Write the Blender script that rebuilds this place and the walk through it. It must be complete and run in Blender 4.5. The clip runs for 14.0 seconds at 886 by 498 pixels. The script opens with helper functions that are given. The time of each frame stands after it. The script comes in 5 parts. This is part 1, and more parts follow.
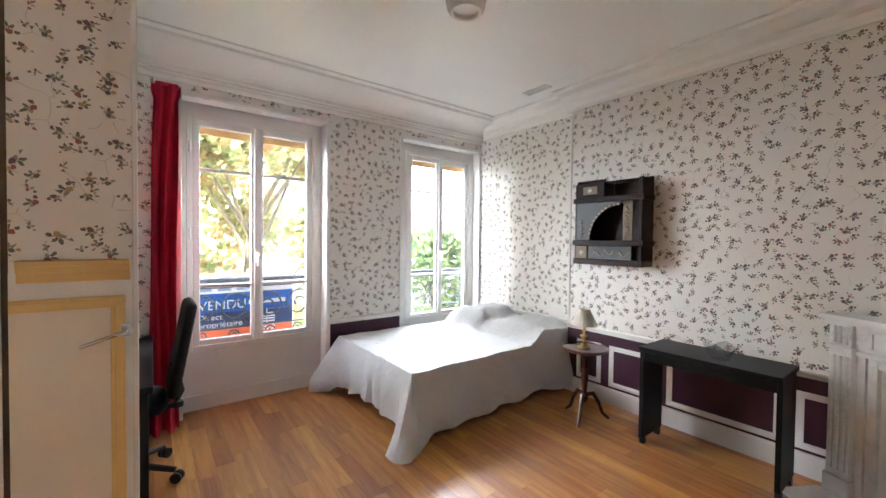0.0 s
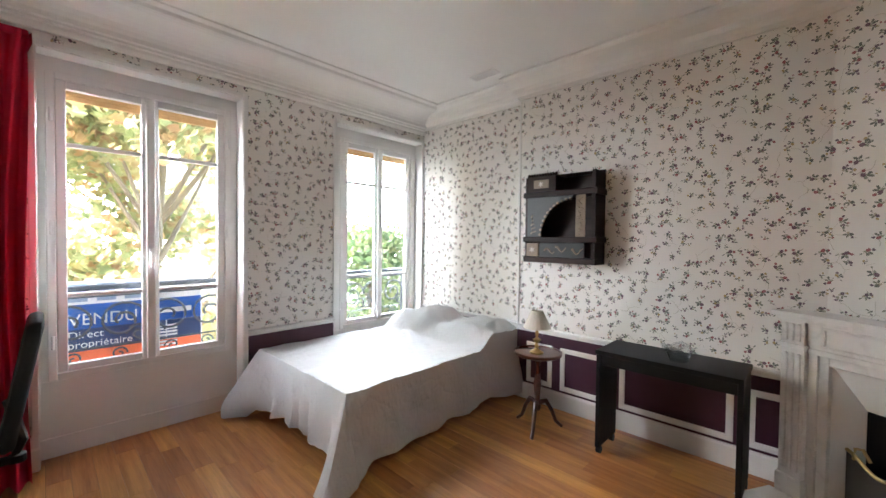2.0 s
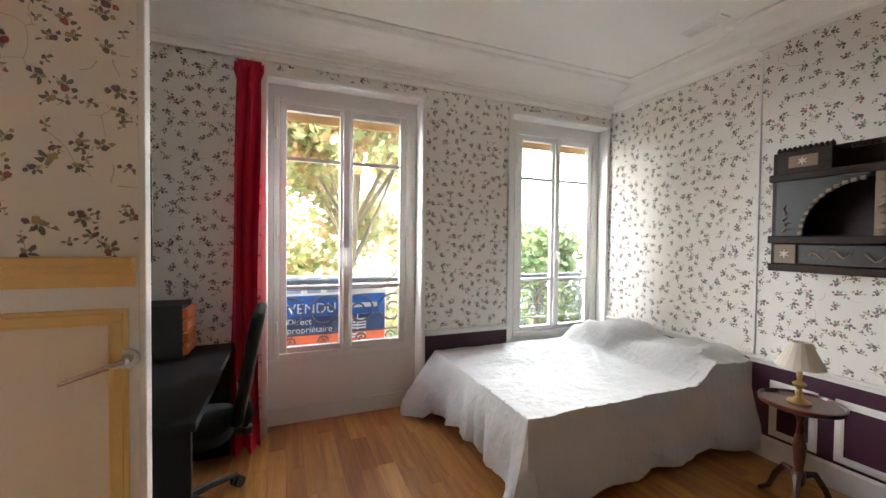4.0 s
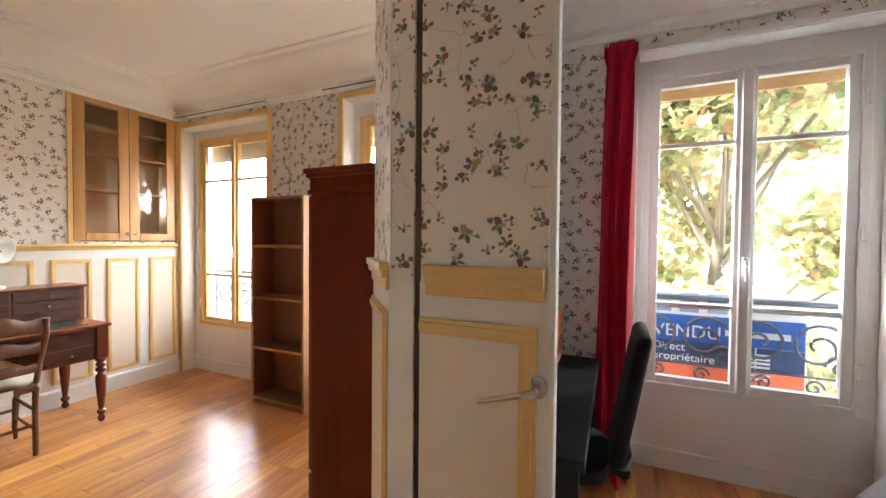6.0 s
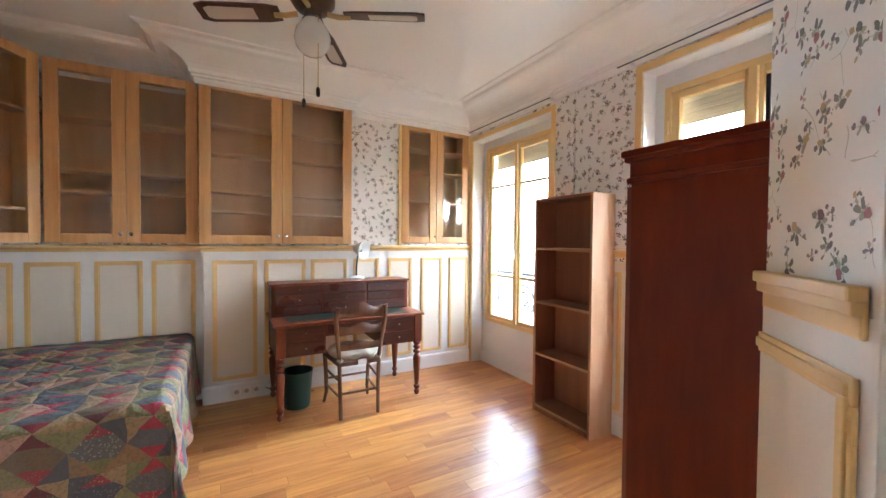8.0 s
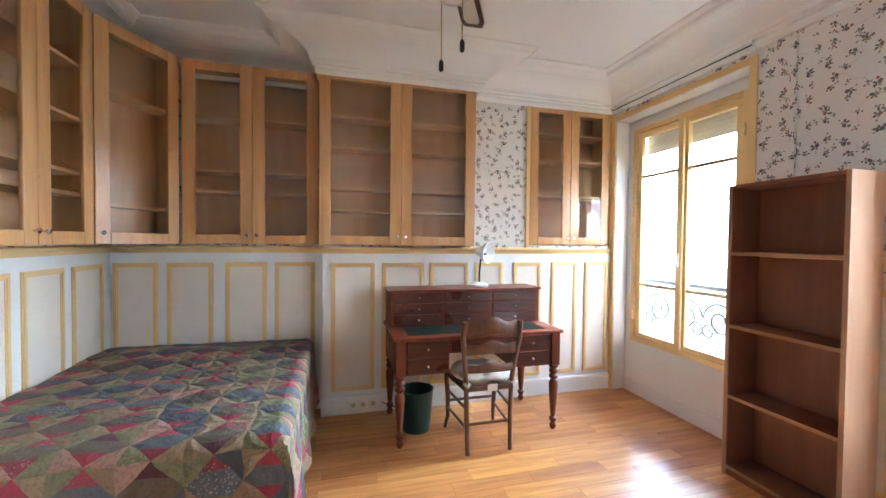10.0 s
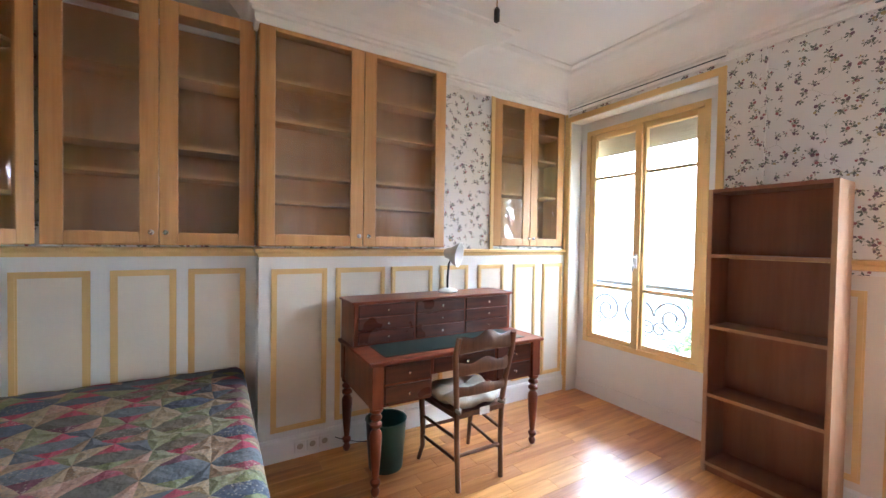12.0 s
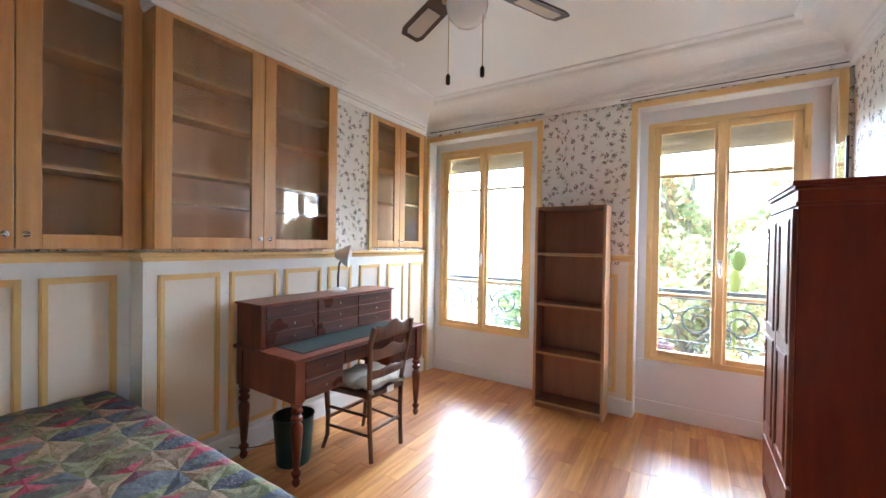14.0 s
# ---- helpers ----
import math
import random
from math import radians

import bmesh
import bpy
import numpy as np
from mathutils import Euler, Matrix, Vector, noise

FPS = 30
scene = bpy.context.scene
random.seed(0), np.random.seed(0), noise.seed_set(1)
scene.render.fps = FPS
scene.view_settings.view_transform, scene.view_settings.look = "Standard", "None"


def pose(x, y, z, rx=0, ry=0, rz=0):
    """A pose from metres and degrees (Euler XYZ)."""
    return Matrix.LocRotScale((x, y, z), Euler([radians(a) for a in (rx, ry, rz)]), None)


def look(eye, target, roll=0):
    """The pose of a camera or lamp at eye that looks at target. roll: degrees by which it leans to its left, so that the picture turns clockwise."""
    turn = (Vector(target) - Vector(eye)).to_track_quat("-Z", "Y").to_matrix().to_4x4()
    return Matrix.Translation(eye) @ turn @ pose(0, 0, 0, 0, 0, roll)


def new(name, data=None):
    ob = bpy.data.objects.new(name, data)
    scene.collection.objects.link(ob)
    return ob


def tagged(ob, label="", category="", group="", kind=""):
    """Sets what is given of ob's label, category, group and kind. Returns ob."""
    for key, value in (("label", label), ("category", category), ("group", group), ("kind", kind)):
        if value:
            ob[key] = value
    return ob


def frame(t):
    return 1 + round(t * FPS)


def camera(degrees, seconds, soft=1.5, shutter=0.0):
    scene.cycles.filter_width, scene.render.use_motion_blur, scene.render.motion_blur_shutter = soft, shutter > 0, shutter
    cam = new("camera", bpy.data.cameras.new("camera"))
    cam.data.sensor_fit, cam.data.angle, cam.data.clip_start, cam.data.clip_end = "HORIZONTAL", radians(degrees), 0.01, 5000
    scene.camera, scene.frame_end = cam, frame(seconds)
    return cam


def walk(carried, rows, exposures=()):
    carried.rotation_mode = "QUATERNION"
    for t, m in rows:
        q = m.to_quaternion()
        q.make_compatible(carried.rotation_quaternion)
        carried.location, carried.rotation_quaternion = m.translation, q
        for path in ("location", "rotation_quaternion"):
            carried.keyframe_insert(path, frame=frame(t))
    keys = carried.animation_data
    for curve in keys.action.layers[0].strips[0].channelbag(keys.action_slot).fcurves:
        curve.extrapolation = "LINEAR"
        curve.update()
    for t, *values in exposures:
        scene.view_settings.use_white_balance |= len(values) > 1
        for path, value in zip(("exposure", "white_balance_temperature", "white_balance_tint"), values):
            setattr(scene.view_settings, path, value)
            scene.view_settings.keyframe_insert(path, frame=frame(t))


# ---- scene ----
cam = camera(97.7, 14.0)
METRES, EYE, TILT, LEAN, TURN = 3.74, 1.47, 0.0, 0.0, -37.1
ROWS = [
    (0.0, 0.0, 0.0, 0.0, 0.01, -1.3, -0.66),
    (0.5, 0.0009, 0.0357, 0.0014, -3.4, -1.32, -0.65),
    (1.0, -0.0012, 0.0594, -0.001, -5.87, -1.37, -0.63),
    (1.5, -0.0012, 0.0763, -0.0036, -7.78, -1.35, -0.64),
    (2.0, -0.0004, 0.0996, -0.006, -8.86, -1.3, -0.65),
    (4.5, -0.0567, 0.2163, -0.0087, 25.63, -1.33, -0.62),
    (5.0, -0.0913, 0.2269, -0.0073, 37.26, -1.31, -0.57),
    (5.5, -0.1196, 0.2306, -0.0076, 48.91, -1.27, -0.53),
    (6.0, -0.1514, 0.2371, -0.0064, 60.99, -1.34, -0.49),
    (6.5, -0.1801, 0.2423, -0.0091, 72.19, -1.35, -0.53),
    (7.0, -0.2076, 0.237, -0.0104, 81.89, -1.32, -0.49),
    (7.5, -0.2391, 0.2229, -0.0057, 89.6, -1.32, -0.49),
    (8.0, -0.2578, 0.2008, -0.0073, 98.1, -1.25, -0.51),
    (8.5, -0.2873, 0.1796, -0.0074, 106.2, -1.28, -0.55),
    (9.0, -0.3202, 0.1568, -0.0082, 112.61, -1.25, -0.55),
    (11.5, -0.4466, -0.0471, -0.0052, 106.99, -1.33, -0.87),
    (12.0, -0.4508, -0.0895, -0.0052, 96.59, -1.25, -0.93),
    (12.5, -0.439, -0.1229, -0.0102, 86.78, -1.09, -0.94),
    (13.0, -0.4184, -0.1658, -0.0099, 78.94, -0.9, -0.94),
    (13.5, -0.3916, -0.2102, -0.0048, 73.18, -0.75, -0.93),
    (14.0, -0.3603, -0.2513, -0.0048, 69.6, -0.67, -0.88),
]
EXPO = 3.4
walk(cam, [(t, pose(0, 0, EYE, TILT, LEAN, TURN) @ pose(METRES * x, METRES * y, METRES * z, 90 + pitch, roll, yaw)) for t, x, y, z, yaw, pitch, roll in ROWS],
     exposures=[(0.0, EXPO + 0.25, 6100, 10), (2.2, EXPO + 0.05, 6150, 10), (4.5, EXPO - 0.2, 6550, 10), (7.0, EXPO + 0.25, 5850, 8), (9.0, EXPO + 0.35, 4950, 5), (11.5, EXPO + 0.35, 5000, 5), (14.0, EXPO + 0.2, 5000, 5)])

# ---- world and sun ----
world = bpy.data.worlds.new("sky")
scene.world = world
world.use_nodes = True
wn = world.node_tree.nodes
sky = wn.new("ShaderNodeTexSky")
sky.sky_type, sky.sun_disc = "NISHITA", False
sky.sun_elevation, sky.sun_rotation = radians(40), radians(262)
sky.dust_density, sky.ozone_density = 4.0, 1.0
wn["Background"].inputs["Strength"].default_value = 0.15
world.node_tree.links.new(sky.outputs[0], wn["Background"].inputs["Color"])
sun = new("sun", bpy.data.lights.new("sun", "SUN"))
sun.data.energy, sun.data.angle, sun.data.color = 3.5, radians(6), (1, 0.95, 0.88)
sun.matrix_world = look((-14, 2, 12), (0, 4, 0))

# glowing sheet beyond the street, for pale overcast sky; it also lights the rooms
haze = bpy.data.materials.new("overcast_glow")
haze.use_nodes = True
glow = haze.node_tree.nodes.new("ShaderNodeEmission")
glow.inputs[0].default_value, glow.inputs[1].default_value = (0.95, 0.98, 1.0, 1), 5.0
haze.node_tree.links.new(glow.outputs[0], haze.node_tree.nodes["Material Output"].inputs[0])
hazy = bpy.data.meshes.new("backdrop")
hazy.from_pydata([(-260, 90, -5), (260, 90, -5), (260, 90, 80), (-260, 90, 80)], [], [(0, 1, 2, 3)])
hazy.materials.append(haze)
tagged(new("backdrop", hazy), "plain glowing backdrop sheet standing in for pale overcast sky", kind="structure")

# added area lamp, out of view above the trees, for sky light through the windows
sky_fill = new("sky_fill", bpy.data.lights.new("sky_fill", "AREA"))
sky_fill.data.shape, sky_fill.data.size, sky_fill.data.size_y = "RECTANGLE", 30.0, 4.6
sky_fill.data.energy, sky_fill.data.color = 1300, (0.92, 0.965, 1.0)
sky_fill.matrix_world = look((4.0, 11.5, 7.3), (-1.2, 3.0, 2.2))

# ---- materials ----


class Net:
    """Short hand for a node material."""

    def __init__(self, name):
        self.mat = bpy.data.materials.new(name)
        self.mat.use_nodes = True
        self.t = self.mat.node_tree
        self.b = self.t.nodes["Principled BSDF"]

    def node(self, kind, **ins):
        n = self.t.nodes.new("ShaderNode" + kind)
        for k, v in ins.items():
            self.set(n.inputs[k.replace("_", " ")], v)
        return n

    def set(self, socket, v):
        if isinstance(v, bpy.types.NodeSocket):
            self.t.links.new(v, socket)
        else:
            socket.default_value = v

    def math(self, op, a, b=0.0):
        n = self.t.nodes.new("ShaderNodeMath")
        n.operation = op
        self.set(n.inputs[0], a), self.set(n.inputs[1], b)
        return n.outputs[0]

    def vec(self, op, a, b=(0, 0, 0), out=0):
        n = self.t.nodes.new("ShaderNodeVectorMath")
        n.operation = op
        self.set(n.inputs[0], a)
        if op == "SCALE":
            self.set(n.inputs["Scale"], b)
        else:
            self.set(n.inputs[1], b)
        return n.outputs[out]

    def mix(self, f, a, b):
        n = self.t.nodes.new("ShaderNodeMix")
        n.data_type = "RGBA"
        self.set(n.inputs[0], f), self.set(n.inputs[6], a), self.set(n.inputs[7], b)
        return n.outputs[2]

    def ramp(self, f, stops, constant=False):
        n = self.t.nodes.new("ShaderNodeValToRGB")
        cr = n.color_ramp
        cr.interpolation = "CONSTANT" if constant else "LINEAR"
        while len(cr.elements) < len(stops):
            cr.elements.new(0.5)
        for e, (p, c) in zip(cr.elements, stops):
            e.position, e.color = p, (*c, 1)
        self.set(n.inputs[0], f)
        return n.outputs[0]

    def coord(self, which="Object"):
        return self.node("TexCoord").outputs[which]

    def noise(self, v, scale, detail=3.0):
        n = self.node("TexNoise", Vector=v, Scale=scale, Detail=detail)
        return n.outputs[0]

    def bump(self, h, strength=0.2, dist=0.002):
        n = self.node("Bump", Height=h, Strength=strength, Distance=dist)
        self.set(self.b.inputs["Normal"], n.outputs[0])

    def out(self, color=None, rough=None, metal=0.0, spec=None):
        if color is not None:
            self.set(self.b.inputs["Base Color"], color)
        if rough is not None:
            self.set(self.b.inputs["Roughness"], rough)
        self.set(self.b.inputs["Metallic"], metal)
        if spec is not None:
            self.set(self.b.inputs["Specular IOR Level"], spec)
        return self.mat


def c4(c, k=1.0):
    return (c[0] * k, c[1] * k, c[2] * k, 1)


def paint(name, c, rough=0.55, vary=0.06, bump=0.08):
    """Brushed paint or plaster with faint blotches and a fine orange peel."""
    n = Net(name)
    p = n.coord()
    blotch = n.noise(p, 2.2, 4)
    fine = n.noise(p, 90, 2)
    n.bump(fine, bump, 0.003)
    return n.out(n.mix(n.math("MULTIPLY", blotch, 1.0), c4(c, 1 - vary * 1.6), c4(c, 1 + vary * 0.6)), rough)


def wood(name, a, b, stretch=(14, 1.2, 14), rough=0.4, seams=False, coat=0.0):
    """Wood whose grain runs along the axis with the small stretch."""
    n = Net(name)
    p = n.coord()
    rnd = n.node("ObjectInfo").outputs["Random"]
    shift = n.vec("ADD", p, n.vec("SCALE", (7.1, 3.3, 5.7), rnd))
    q = n.vec("MULTIPLY", shift, stretch)
    g1 = n.noise(q, 1.0, 5)
    g2 = n.noise(q, 5.0, 3)
    f = n.math("ADD", n.math("MULTIPLY", g1, 0.75), n.math("MULTIPLY", g2, 0.3))
    col = n.ramp(f, [(0.33, a), (0.68, b)])
    if seams:
        isl = n.node("NewGeometry").outputs["Random Per Island"]
        k = n.math("FRACT", n.math("ADD", rnd, isl))
        hsv = n.node("HueSaturation", Color=col)
        n.set(hsv.inputs["Value"], n.math("ADD", n.math("MULTIPLY", k, 0.44), 0.78))
        n.set(hsv.inputs["Hue"], n.math("ADD", n.math("MULTIPLY", k, 0.016), 0.491))
        col = hsv.outputs[0]
    n.bump(g2, 0.06, 0.002)
    wear = n.math("ADD", n.math("MULTIPLY", n.noise(p, 3.0, 3), 0.22), rough - 0.11)
    if coat:
        n.b.inputs["Coat Weight"].default_value = coat
        n.b.inputs["Coat Roughness"].default_value = 0.22
    return n.out(col, wear)


def wallpaper():
    """Off-white paper printed with sprigs of leaves, berries and thin stems, in metres of the wall's own plane."""
    n = Net("sprig_wallpaper")
    uv = n.coord("UV")
    wob = n.node("TexNoise", Vector=uv, Scale=9.0, Detail=1.0)
    base = n.mix(n.noise(uv, 1.3, 3), (0.76, 0.73, 0.69, 1), (0.84, 0.815, 0.775, 1))
    col = base
    # stems
    v0 = n.vec("ADD", uv, n.vec("SCALE", wob.outputs[1], 0.09))
    cell = n.t.nodes.new("ShaderNodeTexVoronoi")
    cell.feature, cell.voronoi_dimensions = "DISTANCE_TO_EDGE", "2D"
    n.set(cell.inputs["Vector"], v0), n.set(cell.inputs["Scale"], 6.2)
    gate = n.math("GREATER_THAN", n.noise(uv, 7.0, 1), 0.53)
    stem = n.math("MULTIPLY", n.math("LESS_THAN", cell.outputs["Distance"], 0.007), gate)
    col = n.mix(n.math("MULTIPLY", stem, 0.55), col, (0.33, 0.29, 0.22, 1))

    leaf = [(0.0, (0.045, 0.065, 0.055)), (0.4, (0.085, 0.105, 0.075)), (0.7, (0.15, 0.165, 0.11)), (0.9, (0.05, 0.055, 0.075))]
    pale = [(0.0, (0.30, 0.31, 0.22)), (0.4, (0.40, 0.36, 0.24)), (0.7, (0.20, 0.23, 0.18))]
    fruit = [(0.0, (0.10, 0.022, 0.075)), (0.3, (0.30, 0.035, 0.06)), (0.5, (0.06, 0.075, 0.07)), (0.68, (0.08, 0.03, 0.08)), (0.86, (0.42, 0.30, 0.10))]
    edge_wob = n.vec("SCALE", n.vec("SUBTRACT", n.node("TexNoise", Vector=uv, Scale=120.0, Detail=1.0).outputs[1], (0.5, 0.5, 0.5)), 0.010)
    wash = n.math("MULTIPLY", n.noise(uv, 190, 1), 0.28)

    def sprigs(col, scale, offset, share, shapes):
        """One sprig to a cell, turned and sized at random; shapes are (x, y, turn, half length, half width, inks, strength)."""
        v = n.t.nodes.new("ShaderNodeTexVoronoi")
        v.voronoi_dimensions = "2D"
        moved = n.vec("ADD", uv, offset)
        n.set(v.inputs["Vector"], moved), n.set(v.inputs["Scale"], scale), n.set(v.inputs["Randomness"], 0.82)
        k = n.node("SeparateColor", Color=v.outputs["Color"])
        here = n.math("LESS_THAN", k.outputs[2], share)
        d = n.vec("ADD", n.vec("SUBTRACT", moved, v.outputs["Position"]), edge_wob)
        d = n.node("VectorRotate", Vector=d, Angle=n.math("MULTIPLY", k.outputs[0], 6.28)).outputs[0]
        d = n.vec("SCALE", d, n.math("ADD", 1.0, n.math("MULTIPLY", k.outputs[1], 0.5)))
        for cx, cy, turn, a, b, inks, strength in shapes:
            q = n.node("VectorRotate", Vector=n.vec("SUBTRACT", d, (cx, cy, 0)), Angle=-radians(turn)).outputs[0]
            r = n.vec("LENGTH", n.vec("MULTIPLY", q, (1 / a, 1 / b, 0)), out=1)
            on = n.math("MULTIPLY", n.math("LESS_THAN", r, 1.0), here)
            ink = n.mix(wash, n.ramp(n.math("FRACT", n.math("ADD", k.outputs[1], 7.3 * cx + 11.9 * cy)), inks, True), (0.34, 0.34, 0.29, 1))
            col = n.mix(n.math("MULTIPLY", on, strength), col, ink)
        return col

    col = sprigs(col, 11.6, (0, 0, 0), 0.95, (
        (-0.004, 0.0, 20, 0.036, 0.0010, pale, 0.8), (-0.014, 0.010, 140, 0.0120, 0.0062, leaf, 0.9), (0.002, 0.014, 80, 0.0115, 0.0058, leaf, 0.9),
        (-0.006, -0.008, 200, 0.0110, 0.0060, pale, 0.9), (-0.034, -0.010, 10, 0.0080, 0.0040, leaf, 0.8), (0.010, -0.007, 0, 0.0120, 0.0100, fruit, 0.93),
        (0.027, 0.008, 30, 0.0082, 0.0075, fruit, 0.92)))
    col = sprigs(col, 12.6, (0.27, 0.61, 0), 0.62, (
        (0.0, 0.0, 0, 0.030, 0.0010, pale, 0.8), (-0.010, 0.007, 130, 0.0095, 0.0044, leaf, 0.85), (0.008, 0.006, 50, 0.0090, 0.0044, pale, 0.85),
        (0.0, -0.008, 0, 0.0072, 0.0066, fruit, 0.9), (0.024, -0.004, 0, 0.0060, 0.0055, fruit, 0.85)))
    n.bump(n.noise(uv, 260, 2), 0.06, 0.001)
    return n.out(col, 0.62)


def fabric(name, a, b, weave=700, rough=0.9, sheen=0.3, fold=0.0):
    n = Net(name)
    p = n.coord()
    big = n.noise(p, 5, 4)
    fine = n.noise(p, weave, 2)
    h = n.math("ADD", n.math("MULTIPLY", fine, 0.3), n.math("MULTIPLY", n.noise(p, 26, 3), fold))
    n.bump(h, 0.5, 0.006)
    n.b.inputs["Sheen Weight"].default_value = sheen
    return n.out(n.mix(big, c4(a), c4(b)), rough)


def crinkled_cotton():
    """White cotton with a seersucker crinkle, faint woven stripes and soft creases."""
    n = Net("white_cotton_spread")
    p = n.coord()
    crinkle = n.noise(n.vec("MULTIPLY", p, (34, 34, 13)), 1.0, 4)
    crease = n.math("ABSOLUTE", n.math("SUBTRACT", n.noise(n.vec("MULTIPLY", p, (4, 9, 5)), 1.0, 3), 0.5))
    crease = n.math("POWER", n.math("SUBTRACT", 1.0, n.math("MINIMUM", n.math("MULTIPLY", crease, 9.0), 1.0)), 2.0)
    h = n.math("ADD", n.math("ADD", n.math("MULTIPLY", crinkle, 1.3), n.math("MULTIPLY", crease, 0.5)), n.math("MULTIPLY", n.noise(p, 320, 2), 0.2))
    n.bump(h, 0.42, 0.012)
    n.b.inputs["Sheen Weight"].default_value = 0.15
    return n.out(n.mix(n.noise(p, 5, 4), (0.53, 0.525, 0.52, 1), (0.62, 0.615, 0.61, 1)), 0.9)


def quilt_cloth():
    """Patchwork of printed triangles and squares with quilted seams."""
    n = Net("patchwork_quilt")
    uv = n.coord("UV")
    warp = n.node("TexNoise", Vector=uv, Scale=3.5, Detail=2.0).outputs[1]
    g = n.vec("SCALE", n.vec("ADD", uv, n.vec("SCALE", warp, 0.08)), 4.6)
    cell = n.vec("FLOOR", g)
    f = n.node("SeparateXYZ", Vector=n.vec("FRACTION", g))
    ex = n.math("ABSOLUTE", n.math("SUBTRACT", f.outputs[0], 0.5))
    ey = n.math("ABSOLUTE", n.math("SUBTRACT", f.outputs[1], 0.5))
    lozenge = n.math("ADD", ex, ey)
    inside = n.math("LESS_THAN", lozenge, 0.5)
    heart = n.math("MULTIPLY", inside, n.math("LESS_THAN", ex, 0.22))
    east, north = n.math("GREATER_THAN", f.outputs[0], 0.5), n.math("GREATER_THAN", f.outputs[1], 0.5)
    side = n.math("ADD", n.math("MULTIPLY", east, 1.7), n.math("MULTIPLY", n.math("MULTIPLY", north, n.math("SUBTRACT", 1.0, inside)), 3.1))
    side = n.math("MULTIPLY", side, n.math("SUBTRACT", 1.0, heart))
    key = n.vec("ADD", cell, n.vec("SCALE", (13.7, 7.3, 0), n.math("ADD", n.math("ADD", side, n.math("MULTIPLY", inside, 5.3)), n.math("MULTIPLY", heart, 9.1))))
    w = n.t.nodes.new("ShaderNodeTexWhiteNoise")
    w.noise_dimensions = "2D"
    n.set(w.inputs["Vector"], key)
    deep = n.ramp(w.outputs["Value"], [(0.0, (0.058, 0.072, 0.111)), (0.3, (0.085, 0.078, 0.058)), (0.55, (0.111, 0.124, 0.143)), (0.8, (0.143, 0.111, 0.072))], True)
    reds = n.ramp(w.outputs["Value"], [(0.0, (0.351, 0.029, 0.065)), (0.42, (0.260, 0.039, 0.065)), (0.62, (0.117, 0.026, 0.046)), (0.8, (0.182, 0.195, 0.078))], True)
    tans = n.ramp(w.outputs["Value"], [(0.0, (0.325, 0.234, 0.130)), (0.3, (0.208, 0.202, 0.098)), (0.55, (0.390, 0.221, 0.156)), (0.72, (0.260, 0.163, 0.091)), (0.88, (0.078, 0.091, 0.111))], True)
    patch = n.mix(heart, n.mix(inside, tans, reds), deep)
    v = n.t.nodes.new("ShaderNodeTexVoronoi")
    n.set(v.inputs["Vector"], uv), n.set(v.inputs["Scale"], 85.0)
    dots = n.math("LESS_THAN", v.outputs["Distance"], 0.32)
    second = n.node("SeparateColor", Color=w.outputs["Color"])
    printed = n.math("MULTIPLY", dots, n.math("MULTIPLY", n.math("GREATER_THAN", second.outputs[1], 0.45), 0.5))
    col = n.mix(printed, patch, n.mix(second.outputs[2], (0.5, 0.43, 0.32, 1), (0.05, 0.05, 0.06, 1)))
    worn = n.math("MULTIPLY", n.noise(uv, 4.0, 4), 0.2)
    col = n.mix(worn, col, (0.22, 0.17, 0.12, 1))
    col = n.mix(n.math("MULTIPLY", n.math("GREATER_THAN", n.noise(uv, 60, 2), 0.55), 0.3), col, (0.09, 0.08, 0.07, 1))
    seam = n.math("MINIMUM", n.math("SUBTRACT", 0.5, n.math("MAXIMUM", ex, ey)), n.math("MULTIPLY", n.math("ABSOLUTE", n.math("SUBTRACT", lozenge, 0.5)), 0.7))
    puff = n.math("MINIMUM", n.math("MULTIPLY", seam, 6.0), 1.0)
    n.bump(n.math("ADD", puff, n.math("MULTIPLY", n.noise(uv, 16, 4), 1.8)), 0.5, 0.014)
    return n.out(col, 0.9)


def metal(name, c, rough=0.3):
    n = Net(name)
    return n.out(n.mix(n.noise(n.coord(), 30, 3), c4(c, 0.85), c4(c, 1.1)), n.math("ADD", n.math("MULTIPLY", n.noise(n.coord(), 14, 2), 0.15), rough - 0.07), 1.0)


def pane_glass(name, tint=(1, 1, 1), least=0.035):
    n = Net(name)
    t = n.t.nodes
    tr, gl, fr, mx = t.new("ShaderNodeBsdfTransparent"), t.new("ShaderNodeBsdfGlossy"), t.new("ShaderNodeLayerWeight"), t.new("ShaderNodeMixShader")
    tr.inputs[0].default_value = (*tint, 1)
    gl.inputs["Roughness"].default_value = 0.02
    fr.inputs[0].default_value = 0.5
    edge = n.math("ADD", n.math("MULTIPLY", n.math("POWER", fr.outputs["Facing"], 4.0), 0.6), least)
    n.set(mx.inputs[0], edge), n.set(mx.inputs[1], tr.outputs[0]), n.set(mx.inputs[2], gl.outputs[0])
    n.set(t["Material Output"].inputs[0], mx.outputs[0])
    return n.mat


def leaf_mat(name, stops):
    n = Net(name)
    k = n.node("NewGeometry").outputs["Random Per Island"]
    col = n.ramp(k, stops)
    t = n.t.nodes
    tl, mx = t.new("ShaderNodeBsdfTranslucent"), t.new("ShaderNodeMixShader")
    n.set(tl.inputs[0], col)
    mx.inputs[0].default_value = 0.5
    n.out(col, 0.6)
    n.set(mx.inputs[1], n.b.outputs[0]), n.set(mx.inputs[2], tl.outputs[0])
    n.set(t["Material Output"].inputs[0], mx.outputs[0])
    return n.mat


